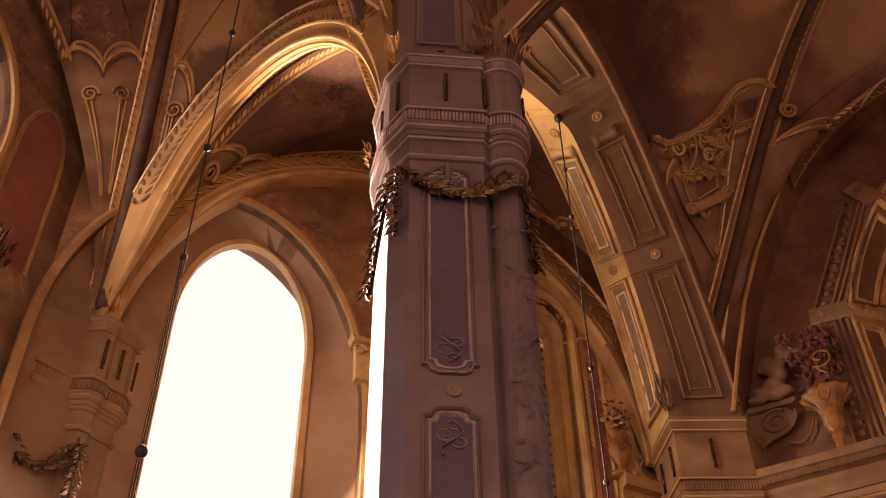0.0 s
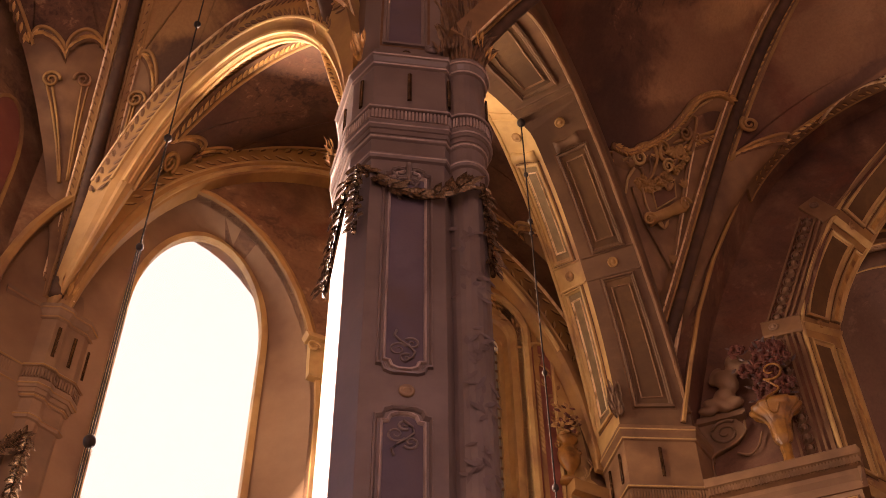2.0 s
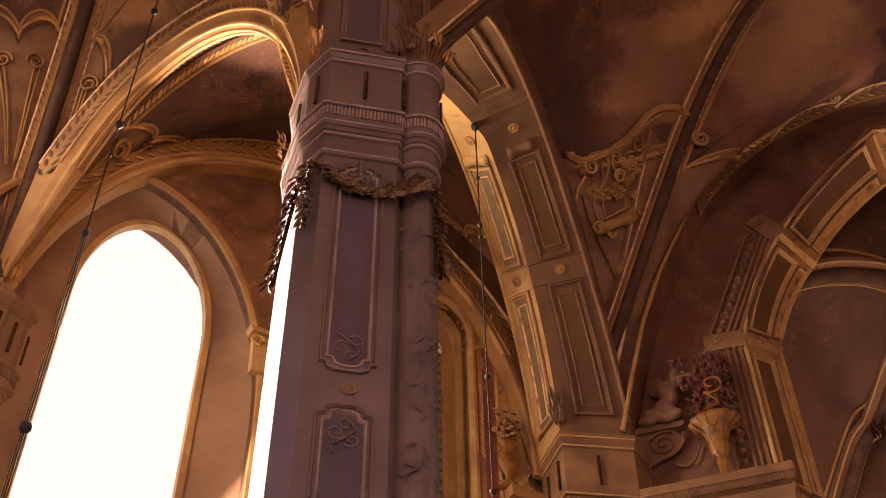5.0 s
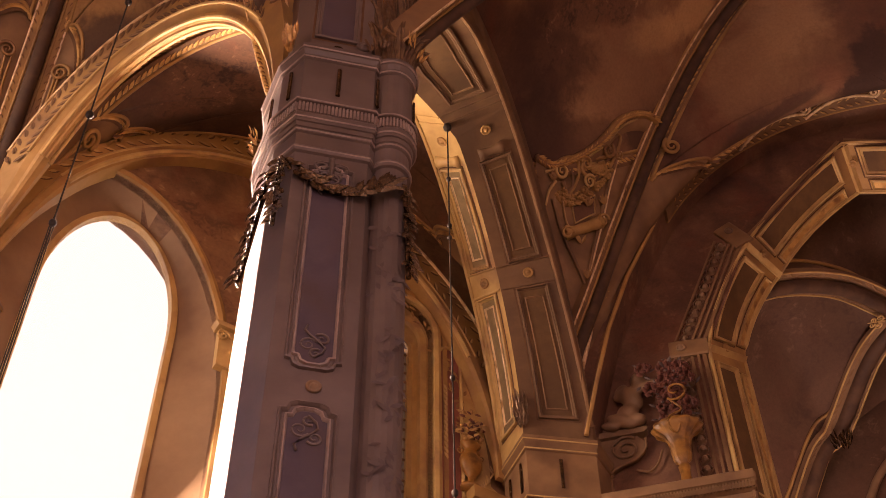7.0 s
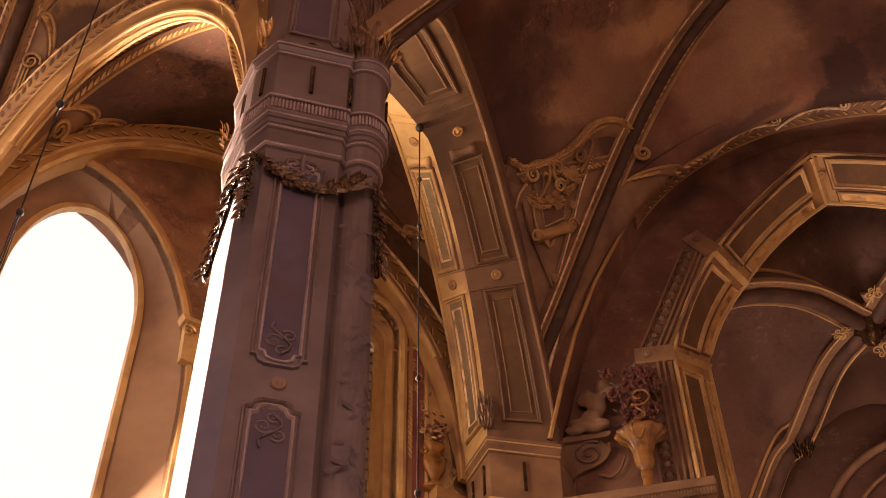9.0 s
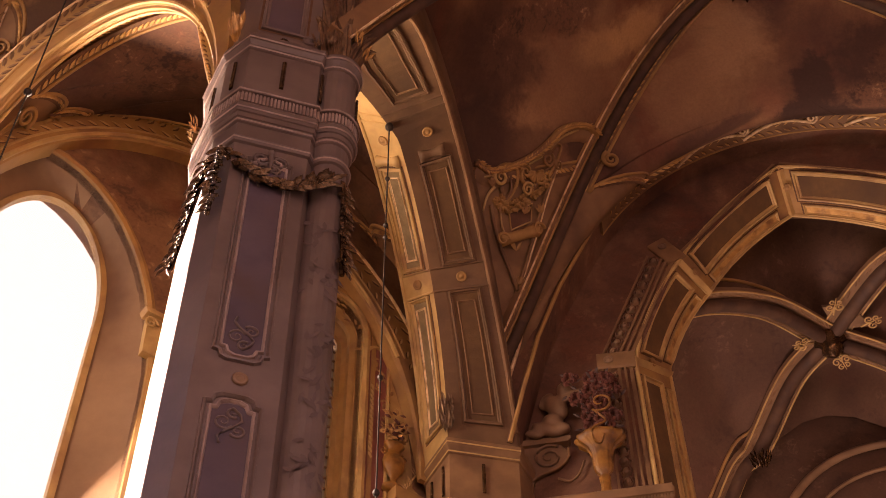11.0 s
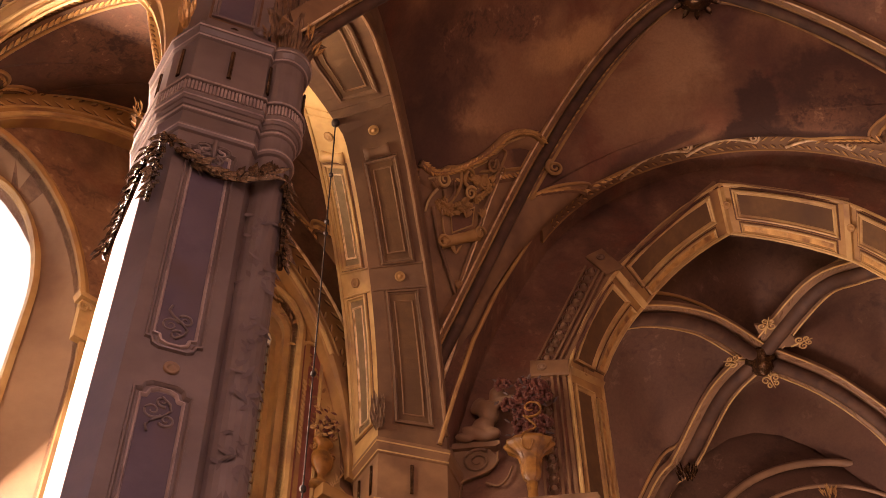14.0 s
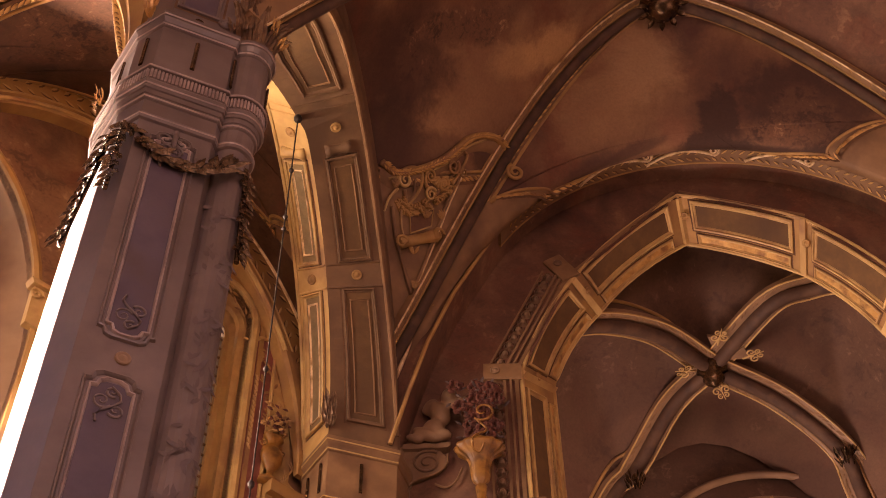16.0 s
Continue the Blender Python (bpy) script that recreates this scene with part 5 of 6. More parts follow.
# ---- vault cells ----
class Cell:
    """A vault web over a plan triangle: heights are fixed along the three edges and relaxed between them, with a swell."""

    def __init__(self, A, B, C, fab, fbc, fca, swell, n=36):
        self.t, self.n = [Vector(p[:2]) for p in (A, B, C)], n
        z = np.full((n + 1, n + 1), np.nan)
        edge = np.zeros((n + 1, n + 1), bool)
        for i in range(n + 1):
            for j in range(n + 1 - i):
                k = n - i - j
                if k == 0:
                    z[i, j], edge[i, j] = fab(j / n), True
                elif i == 0:
                    z[i, j], edge[i, j] = fbc(k / n), True
                elif j == 0:
                    z[i, j], edge[i, j] = fca(i / n), True
        inside = ~edge & (np.add.outer(np.arange(n + 1), np.arange(n + 1)) < n)
        z[inside] = np.nanmean(z)
        for _ in range(1500):
            y = np.zeros_like(z)
            y[1:-1, 1:-1] = (z[2:, 1:-1] + z[:-2, 1:-1] + z[1:-1, 2:] + z[1:-1, :-2] + z[2:, :-2] + z[:-2, 2:]) / 6
            z[inside] = y[inside] + swell / n ** 2
        self.z = z

    def at(self, a, b, c):
        n = self.n
        x, y = min(max(a, 0), 1) * n, min(max(b, 0), 1) * n
        i, j = min(int(x), n - 1), min(int(y), n - 1)
        if i + j > n - 1:
            i, j = (i - 1, j) if i > 0 and x - i < y - j else (i, max(j - 1, 0)) if j > 0 else (i - 1, j)
        i, j = max(i, 0), max(j, 0)
        fx_, fy = x - i, y - j
        z = self.z
        if fx_ + fy <= 1 or i + j + 2 > n:
            h = z[i, j] + fx_ * (z[i + 1, j] - z[i, j]) + fy * (z[i, j + 1] - z[i, j])
        else:
            h = z[i + 1, j + 1] + (1 - fx_) * (z[i, j + 1] - z[i + 1, j + 1]) + (1 - fy) * (z[i + 1, j] - z[i + 1, j + 1])
        p = self.t[0] * a + self.t[1] * b + self.t[2] * c
        return Vector((p.x, p.y, float(h)))


def vault_cell(name, cell, corners, label, paint=None, web=None, edge=0.04, lobe=0.035, m=34, scrolls=(0,)):
    """Web with a painted field framed by a gilt moulding; corners: how deep the stucco reaches into each corner."""
    t = thing(name, label, "vault")
    mid = (1 / 3, 1 / 3, 1 / 3)
    B, I = [], []
    g = edge
    for e in range(3):
        e1, e2 = (e + 1) % 3, (e + 2) % 3
        for i in range(m):     # across the corner e
            k = i / m
            b, q = [0, 0, 0], [0, 0, 0]
            sl = 1 - corners[e]
            if k < 0.5:
                b[e2] = sl * (1 - 2 * k)
            else:
                b[e1] = sl * (2 * k - 1)
            b[e] = 1 - b[e1] - b[e2]
            cut = corners[e] - (lobe if corners[e] < 0.86 else 0.0) * abs(math.sin(2 * math.pi * k)) ** 0.6
            free = 1 - cut - 2 * g
            q[e], q[e1], q[e2] = cut, g + free * k, g + free * (1 - k)
            B.append(b)
            I.append(q)
        for i in range(m):     # along the edge from e to the next corner
            k = i / m
            b, q = [0, 0, 0], [0, 0, 0]
            x0, x1 = corners[e], 1 - g - corners[e1]
            b[e] = corners[e] + (1 - corners[e1] - corners[e]) * k
            b[e1] = 1 - b[e]
            q[e] = x0 + (x1 - x0) * k
            q[e1], q[e2] = 1 - g - q[e], g
            B.append(b)
            I.append(q)
    mix = lambda p, q, f: [x + (y - x) * f for x, y in zip(p, q)]
    n = len(B)
    bm = bmesh.new()
    loft(bm, [[cell.at(*mix(b, i, f)) for b, i in zip(B, I)] for f in (0.0, 0.25, 0.5, 0.75, 1.0)], caps=False)
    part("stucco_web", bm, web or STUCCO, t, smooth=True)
    bm = bmesh.new()
    rings = [[cell.at(*mix(i, mid, f)) for i in I] for f in (0, 0.08, 0.17, 0.28, 0.4, 0.53, 0.67, 0.82, 0.97)]
    loft(bm, rings, caps=False)
    bm.faces.new([v for v in bm.verts][-n:])
    part("painted_field", bm, paint or PAINTING, t, "dark brown painting of clouds and figures", smooth=True)
    loop = [cell.at(*i) for i in I]
    bm = bmesh.new()
    tube(bm, loop + loop[:1], 0.026, 6)
    part("gilt_frame", bm, OCHRE, t, smooth=True)
    s, sh = Soup(), Soup()
    for i in range(n):
        p, q = cell.at(*mix(I[i], B[i], 0.02)), cell.at(*mix(I[(i + 1) % n], B[(i + 1) % n], 0.02))
        d = (q - p)
        if d.length < 0.02:
            continue
        inw = (cell.at(*B[i]) - p)
        inw = inw.normalized() if inw.length > 1e-4 else Vector((0, 0, 1))
        up = d.normalized().cross(inw).normalized()
        up = up if up.z < 0 else -up
        dd = (d.normalized() + inw * 0.5).normalized()
        s.leaf(p + inw * 0.05 + up * 0.012, dd, dd.cross(up), up, 0.15, 0.055)
        # flat dark leaf beneath, painted as the border leaf's shadow
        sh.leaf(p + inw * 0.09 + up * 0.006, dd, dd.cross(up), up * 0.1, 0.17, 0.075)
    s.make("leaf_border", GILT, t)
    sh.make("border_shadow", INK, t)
    for e in scrolls:
        for x in (0.3, 0.7):
            bm = bmesh.new()
            q = [0, 0, 0]
            def spot(w, x):
                q[e] = w
                q[(e + 1) % 3], q[(e + 2) % 3] = (1 - w) * x, (1 - w) * (1 - x)
                return cell.at(*q)
            w0 = corners[e] + 0.045
            c, low, rt = spot(w0, x), spot(w0 + 0.04, x), spot(w0, x + 0.08)
            dn = (low - c).normalized()
            sd = (rt - c - dn * (rt - c).dot(dn)).normalized()
            nr = sd.cross(dn)
            nr = nr if nr.dot(EYE_PT - c) > 0 else -nr
            r = 0.30 * (spot(w0, 0.7) - spot(w0, 0.3)).length
            scroll(bm, c + nr * 0.02, sd * (1 if x > 0.5 else -1), -dn, r, 1.7, r * 0.2, nr, 3.3, -1)
            for xx in (x, x + (0.08 if x > 0.5 else -0.08)):
                tube(bm, [spot(w0 + (0.93 - w0) * k / 8, xx + (0.5 - xx) * (k / 8) * 0.5) + nr * 0.015 for k in range(9)], r * 0.14, 5)
            part("volute_console", bm, OCHRE, t, "painted stone volute in the corner", smooth=True)
    return t


def zline(pts, rev=False, lift=0.0):
    """Height along a rib by its fraction of plan length."""
    L = [0.0]
    for a, b in zip(pts, pts[1:]):
        L.append(L[-1] + (b.xy - a.xy).length)
    zs = [p.z + lift for p in pts]

    def f(k):
        k = 1 - k if rev else k
        return float(np.interp(k * L[-1], L, zs))
    return f


cell = Cell(LPT, APT, (2.9, 12.2), zline(LA_PTS, lift=0.40), zline(AR_PTS, rev=True, lift=0.55), zline(LR_PTS, rev=True, lift=0.48), 2.0)
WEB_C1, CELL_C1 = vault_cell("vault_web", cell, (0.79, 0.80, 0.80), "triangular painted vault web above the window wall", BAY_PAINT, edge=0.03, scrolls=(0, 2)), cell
cell = Cell(APT, (3.30, 12.20), BOSS, zline(AR_PTS, rev=True, lift=0.3), zline(RB_PTS, lift=0.28), zline(AB_PTS, rev=True, lift=0.28), 1.2)
WEB_C3, CELL_C3 = vault_cell("vault_web", cell, (0.86, 0.605, 0.90), "dark painted vault web with a stucco cartouche", CLOUDS_W, edge=0.035, lobe=0.0, scrolls=()), cell
C3 = cell


def over_arch(k):
    return float(np.interp(-0.33 + 10.83 * k, [q[0] for q in ca_sz], [q[1] for q in ca_sz])) + 0.27


q_ = zline(QB_PTS, lift=0.28)
cell = Cell((3.30, 12.20), QPT, BOSS, lambda k: max(over_arch(k), 13.0), q_, zline(RB_PTS, rev=True, lift=0.28), 1.0)
WEB_C4, CELL_C4 = vault_cell("vault_web", cell, (0.67, 0.53, 0.88), "painted vault web of clouds and a dark mountain above the arch", CLOUDS_E, edge=0.03, scrolls=()), cell
X1 = Vector((13.6, 2.0, 13.0))
X2 = half_rib(X1.xy, 13.0, BOSS, 1.5)
cell = Cell(QPT, X1, BOSS, lambda k: 13.2 + 5.5 * math.sin(math.pi * k), zline(X2), zline(QB_PTS, rev=True, lift=0.28), 1.0)
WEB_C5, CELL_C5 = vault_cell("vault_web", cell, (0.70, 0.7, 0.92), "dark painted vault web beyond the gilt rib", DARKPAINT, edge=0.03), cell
Y1 = Vector((1.2, -2.5, 13.0))
cell = Cell(APT, BOSS, Y1, (lambda k, f=zline(AB_PTS, lift=0.28): f(k) + 2.2 * (1 - k) ** 5), zline(half_rib(Y1.xy, 13.0, BOSS, 1.5), rev=True), lambda k: 13.1 + 4.0 * math.sin(math.pi * k) ** 0.7 + 2.4 * k ** 6, 1.0)
WEB_C6, CELL_C6 = vault_cell("vault_web", cell, (0.85, 0.9, 0.7), "dark painted vault web over the nave", edge=0.03), cell
cell = Cell(LPT, APT, BOSS_L, zline(LA_PTS, lift=0.47), zline(LAB_PTS, lift=0.28), zline(LB_PTS, rev=True, lift=0.28), 1.0)
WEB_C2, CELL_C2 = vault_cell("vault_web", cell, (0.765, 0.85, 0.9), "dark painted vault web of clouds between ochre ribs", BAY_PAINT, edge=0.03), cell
Z1 = Vector((-7.4, 4.6, 13.0))
cell = Cell(Z1, (-4.0, 10.2), BOSS_L, lambda k: 13.0 + 4.2 * math.sin(math.pi * k) ** 0.7, zline(LB_PTS, lift=0.28), zline(half_rib(Z1.xy, 13.0, BOSS_L, 1.3), rev=True), 1.0)
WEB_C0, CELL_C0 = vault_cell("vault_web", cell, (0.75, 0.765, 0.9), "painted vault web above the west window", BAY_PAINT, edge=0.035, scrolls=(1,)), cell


# ---- stucco cartouche in the corner of the dark web ----
def on_cell(cell, bary):
    a, b, c = bary
    p = cell.at(a, b, c)
    x = (cell.at(a - 0.01, b, c + 0.01) - cell.at(a + 0.01, b, c - 0.01)).normalized()
    y = (cell.at(a + 0.01, b - 0.02, c + 0.01) - p)
    y = (y - x * y.dot(x)).normalized()
    n = x.cross(y)
    return p, x, y, (n if n.dot(EYE_PT - p) > 0 else -n)


cart = thing("stucco_cartouche", "ochre stucco cartouche with volutes, shell and garland", "ornament", C3.at(0.18, 0.64, 0.18))
def on_plan(cell, px, py):
    A, B, C = cell.t
    det = (B.y - C.y) * (A.x - C.x) + (C.x - B.x) * (A.y - C.y)
    a = ((B.y - C.y) * (px - C.x) + (C.x - B.x) * (py - C.y)) / det
    b = ((C.y - A.y) * (px - C.x) + (A.x - C.x) * (py - C.y)) / det
    return on_cell(cell, (a, b, 1 - a - b))


def on_web(cell, pts, lift, n=24):
    """A smooth line over plan points, lifted off a web."""
    return [q[0] + q[3] * lift for q in (on_plan(cell, v.x, v.y) for v in smooth_line([(a, b, 0) for a, b in pts], n))]


# rolled scalloped band that closes the painted field, with leaves
BAND = ((2.80, 10.42), (3.03, 10.55), (3.36, 10.57), (3.69, 10.53), (3.92, 10.45), (4.05, 10.39), (4.28, 10.40), (4.52, 10.48), (4.70, 10.62))
bm = bmesh.new()
tube(bm, on_web(C3, BAND, 0.04, 48), 0.055, 8)
part("band_roll", bm, OCHRE, cart, smooth=True)
bm = bmesh.new()
loft(bm, [on_web(C3, [(a, b + d) for a, b in BAND], h, 48) for d, h in ((0.0, 0.03), (0.06, 0.045), (0.13, 0.03), (0.16, 0.004))], close=False)
part("band_moulding", bm, STUCCO, cart, smooth=True)
s, rng = Soup(), random.Random(20)
for p, q in zip(on_web(C3, BAND, 0.085, 60), on_web(C3, BAND, 0.085, 60)[1:]):
    d = (q - p).normalized()
    n = (EYE_PT - p).normalized()
    for sg in (-1, 1):
        e = (d + d.cross(n) * sg * rng.uniform(0.4, 0.9)).normalized()
        s.leaf(p, e, e.cross(n), n, 0.11, 0.04)
s.make("band_leaves", GILT, cart)
# volutes and the curling strapwork
for q, h, r, sg, st, m in ((3.19, 10.64, 0.13, 1, 1.0, LEDGE), (3.90, 10.63, 0.11, -1, 2.4, OCHRE), (3.63, 10.84, 0.10, 1, 0.5, LEDGE), (3.80, 10.78, 0.10, -1, 2.0, OCHRE), (3.56, 10.66, 0.10, -1, 0.2, OCHRE), (4.08, 10.72, 0.08, 1, 2.0, OCHRE)):
    p, x, y, n = on_plan(C3, q, h)
    bm = bmesh.new()
    scroll(bm, p + n * 0.04, x * sg, y, r, 1.6, r * 0.24, n, st)
    part("volute", bm, m, cart, smooth=True)
for pts, r, m in ((((3.06, 10.58), (3.22, 10.53), (3.40, 10.58), (3.46, 10.72), (3.40, 10.84), (3.26, 10.92)), 0.034, OCHRE), (((3.12, 10.72), (3.03, 10.80), (3.00, 10.92)), 0.024, LEDGE), (((3.22, 10.74), (3.30, 10.86), (3.38, 10.80), (3.34, 10.66)), 0.03, STUCCO),
                  (((3.62, 10.80), (3.52, 10.72), (3.52, 10.60), (3.64, 10.55), (3.78, 10.58)), 0.03, OCHRE), (((3.94, 10.80), (4.06, 10.68), (4.10, 10.56), (4.02, 10.50)), 0.026, OCHRE), (((3.72, 10.86), (3.86, 10.74), (3.98, 10.70)), 0.024, STUCCO)):
    bm = bmesh.new()
    tube(bm, on_web(C3, pts, 0.035), r, 6, lambda k: 1.1 - 0.5 * k)
    part("strapwork", bm, m, cart, smooth=True)
bm = bmesh.new()
p, x, y, n = on_plan(C3, 3.72, 10.70)
for k in range(9):
    a = math.pi * (k / 8)
    tube(bm, [p + n * (0.07 - 0.25 * q) + (x * math.cos(a) - y * math.sin(a)) * q for q in (0.02, 0.06, 0.11, 0.15)], 0.024, 5, lambda q: 0.5 + 0.9 * q)
part("shell", bm, OCHRE, cart, smooth=True)
for pts in (((2.95, 10.60), (3.12, 10.60)), ((3.60, 10.60), (3.80, 10.57)), ((3.92, 10.53), (4.10, 10.46), (4.35, 10.46))):
    bm = bmesh.new()
    tube(bm, on_web(C3, pts, 0.04, 40), 0.016, 6, lambda k: 1.0 + 0.55 * math.cos(k * 40 * math.pi))
    part("bead_row", bm, LEDGE, cart, smooth=True)
# flower garland, leaf tips, tablet, roll with a tassel, tapering sides
s = Soup()
for p in on_web(C3, ((3.20, 10.84), (3.30, 10.93), (3.48, 10.95), (3.67, 10.91), (3.92, 10.82)), 0.03, 46):
    for k in range(3):
        n = (EYE_PT - p).normalized()
        d = Vector((rng.uniform(-1, 1), rng.uniform(-1, 1), rng.uniform(-1, 1)))
        d = (d - n * d.dot(n)).normalized()
        s.leaf(p + d * 0.02, (d + n * 0.3).normalized(), d.cross(n), n, 0.085, 0.06)
for a, b in ((3.55, 11.33), (3.66, 11.60), (3.62, 11.05), (3.10, 10.72), (3.9, 11.1)):
    p, x, y, n = on_plan(C3, a, b)
    for k in range(7):
        d = (y * -1.0 * rng.uniform(-1.2, -0.4) + x * rng.uniform(-0.7, 0.7)).normalized()
        s.leaf(p + n * 0.04, (d + n * 0.2).normalized(), d.cross(n), n, 0.16, 0.05)
s.make("flower_garland", OCHRE, cart)
q0 = [on_plan(C3, a, b) for a, b in ((3.40, 11.0), (3.74, 10.98), (3.75, 11.13), (3.46, 11.15))]
bm = bmesh.new()
tube(bm, [q[0] + q[3] * 0.02 for q in q0 + q0[:1]], 0.014, 5)
part("tablet_frame", bm, LEDGE, cart)
bm = bmesh.new()
bm.faces.new([bm.verts.new(q[0] + q[3] * 0.012) for q in q0])
part("tablet", bm, DARKPAINT, cart)
bm = bmesh.new()
roll = [on_plan(C3, a, 11.215) for a in (3.30, 3.45, 3.65, 3.82)]
tube(bm, [q[0] + q[3] * 0.05 for q in roll], 0.075, 9, lambda k: 1.0 + 0.35 * abs(2 * k - 1) ** 3)
for q in (roll[0], roll[-1]):
    scroll(bm, q[0] + q[3] * 0.11, q[1], q[2], 0.10, 1.4, 0.024, q[3])
part("console_roll", bm, OCHRE, cart, smooth=True)
for pts, r, m in ((((3.10, 10.88), (3.20, 11.08), (3.30, 11.24), (3.62, 11.62)), 0.026, STUCCO), (((4.12, 10.70), (3.97, 10.98), (3.86, 11.24), (3.66, 11.62)), 0.014, GOLDLINE), (((4.06, 10.74), (3.92, 10.98), (3.82, 11.22), (3.66, 11.56)), 0.024, STUCCO), (((3.24, 10.92), (3.30, 11.08), (3.38, 11.2)), 0.016, LEDGE)):
    bm = bmesh.new()
    tube(bm, on_web(C3, pts, 0.03), r, 6)
    part("side_moulding", bm, m, cart, smooth=True)
# small volute console on the other side of the rib
p, x, y, n = on_plan(CELL_C4, 4.95, 10.80)
bm = bmesh.new()
scroll(bm, p + n * 0.06, x, y, 0.13, 1.7, 0.034, n, 1.0)
part("rib_volute", bm, OCHRE, WEB_C4, "small ochre volute beside the rib", smooth=True)

# ---- window wall: niche, vase, scroll block ----
niche = thing("painted_niche", "brick red niche with ochre edging beside the window", "niche", NORTH.at(6.88, 10.0, 0.0))
bm = bmesh.new()
nl = outline(6.88, 0.15, 8.0, 14.5, 0.2, 10)
bm.faces.new([bm.verts.new(NORTH.at(a, b, -0.009)) for a, b in nl])
part("niche_field", bm, RED, niche)
bm = bmesh.new()
surround(bm, NORTH, nl, [(0.0, -0.035), (0.03, -0.045), (0.05, -0.02), (0.05, 0.0), (0.0, 0.0)])
part("niche_frame", bm, LEDGE, niche)
s = Soup()
for k in range(14):
    for sg in (-1, 1):
        s.leaf(NORTH.at(6.76 + 0.02 * sg, 14.0 - 0.09 * k, -0.03), (Vector((0, 0, -1)) + flat(NORTH.d) * 0.5 * sg).normalized(), flat(NORTH.d), -flat(NORTH.out), 0.12, 0.06)
s.make("husk_drop", LEDGE, niche)
sp = thing("stucco_spandrel", "ochre stucco band with painted leaves under the wall rib", "trim", NORTH.at(7.1, 12.2, 0), kind="structure")
s = Soup()
rng = random.Random(31)
for k in range(60):
    a = 0.10 + 0.95 * k / 60
    q = along(LR_PTS, 1 - 0.02 - 0.30 * k / 60)
    r = Vector((0, 0, -1)) * 0.10 - flat(NORTH.d) * 0.17
    p = NORTH.at((q.xy - NORTH.P).dot(NORTH.d), q.z, -0.01) + r * rng.uniform(0.6, 1.9)
    d = (flat(NORTH.d) * rng.uniform(-1, 0.3) + Vector((0, 0, rng.uniform(-0.2, 1)))).normalized()
    s.leaf(p, d, d.cross(flat(NORTH.out)), -flat(NORTH.out) * 0.6, 0.13, 0.05)
s.make("leaf_painting", OCHRE, sp)
bm = bmesh.new()
edge_l = [(6.80, 5.0), (6.80, 14.9)] + [((q.xy - NORTH.P).dot(NORTH.d), q.z - 0.02) for q in LR_PTS[43:] if (q.xy - NORTH.P).dot(NORTH.d) > 6.82] + [(7.95, 12.3), (7.95, 5.0)]
bm.faces.new([bm.verts.new(NORTH.at(a, b, -0.003)) for a, b in edge_l])
part("pale_wall_band", bm, LEDGE, sp)
bm = bmesh.new()
surround(bm, NORTH, outline(6.17, 0.61, 5.0, 14.85, 0.62), [(0.0, -0.02), (0.06, -0.03), (0.07, 0.0), (0.0, 0.0)])
part("outer_fillet", bm, OCHRE, sp)
bm = bmesh.new()
for s0, s1, z0, z1, d0 in ((7.08, 7.9, 12.12, 12.30, -0.22), (7.08, 7.9, 10.2, 12.12, -0.12)):
    loft(bm, [[NORTH.at(a, b, d) for a, b in ((s0, z0), (s1, z0), (s1, z1), (s0, z1))] for d in (d0, 0.05)])
part("pedestal", bm, OCHRE, sp)
bm = bmesh.new()
scroll(bm, NORTH.at(7.3, 11.85, -0.13), flat(NORTH.d), Vector((0, 0, 1)), 0.17, 1.8, 0.025, -flat(NORTH.out), 0.5)
part("pedestal_scroll", bm, LEDGE, sp, smooth=True)
vase = thing("painted_vase", "golden two-handled vase with dull red flowers", "vase", NORTH.at(7.12, 12.30, -0.1))
VC = NORTH.at(7.12, 12.30, -0.10)
bm = bmesh.new()
prof = [(0.16, 0.0), (0.15, 0.06), (0.05, 0.12), (0.05, 0.2), (0.10, 0.27), (0.15, 0.36), (0.16, 0.46), (0.14, 0.53), (0.09, 0.58), (0.08, 0.66), (0.15, 0.73), (0.14, 0.76)]
loft(bm, [[VC + flat(NORTH.d) * r * math.cos(a) + flat(NORTH.out) * 0.6 * r * math.sin(a) + Vector((0, 0, z)) for a in [2 * math.pi * k / 20 for k in range(20)]] for r, z in prof])
part("vase_body", bm, URN, vase, smooth=True)
for sg in (-1, 1):
    bm = bmesh.new()
    scroll(bm, VC + flat(NORTH.d) * 0.16 * sg + Vector((0, 0, 0.58)), flat(NORTH.d) * sg, Vector((0, 0, 1)), 0.055, 1.2, 0.013, None, 2.0)
    part("handle", bm, URN, vase, smooth=True)
s, g = Soup(), Soup()
for k in range(60):
    p = VC + flat(NORTH.d) * rng.gauss(0, 0.10) + Vector((0, 0, 0.76 + abs(rng.gauss(0.12, 0.2)))) - flat(NORTH.out) * rng.uniform(0, 0.1)
    d = Vector((rng.uniform(-1, 1), -0.2, rng.uniform(-1, 1))).normalized()
    (s if k % 2 else g).leaf(p, d, d.cross(flat(NORTH.out)).normalized(), -flat(NORTH.out), 0.10, 0.06)
s.make("bouquet", FLOWER, vase)
g.make("foliage", OCHRE, vase)
s = Soup()
for k in range(16):
    p = VC + flat(NORTH.d) * (0.18 + 0.014 * k) + Vector((0, 0, 0.05 + 0.035 * k))
    d = (Vector((0, 0, 1)) + flat(NORTH.d) * rng.uniform(-0.8, 0.8)).normalized()
    s.leaf(p, d, flat(NORTH.d), -flat(NORTH.out), 0.11, 0.035)
s.make("acanthus", LEDGE, vase)
blk = thing("scroll_block", "pale stone scroll block between the windows", "ornament", NORTH.at(3.8, 13.0, 0))
bm = bmesh.new()
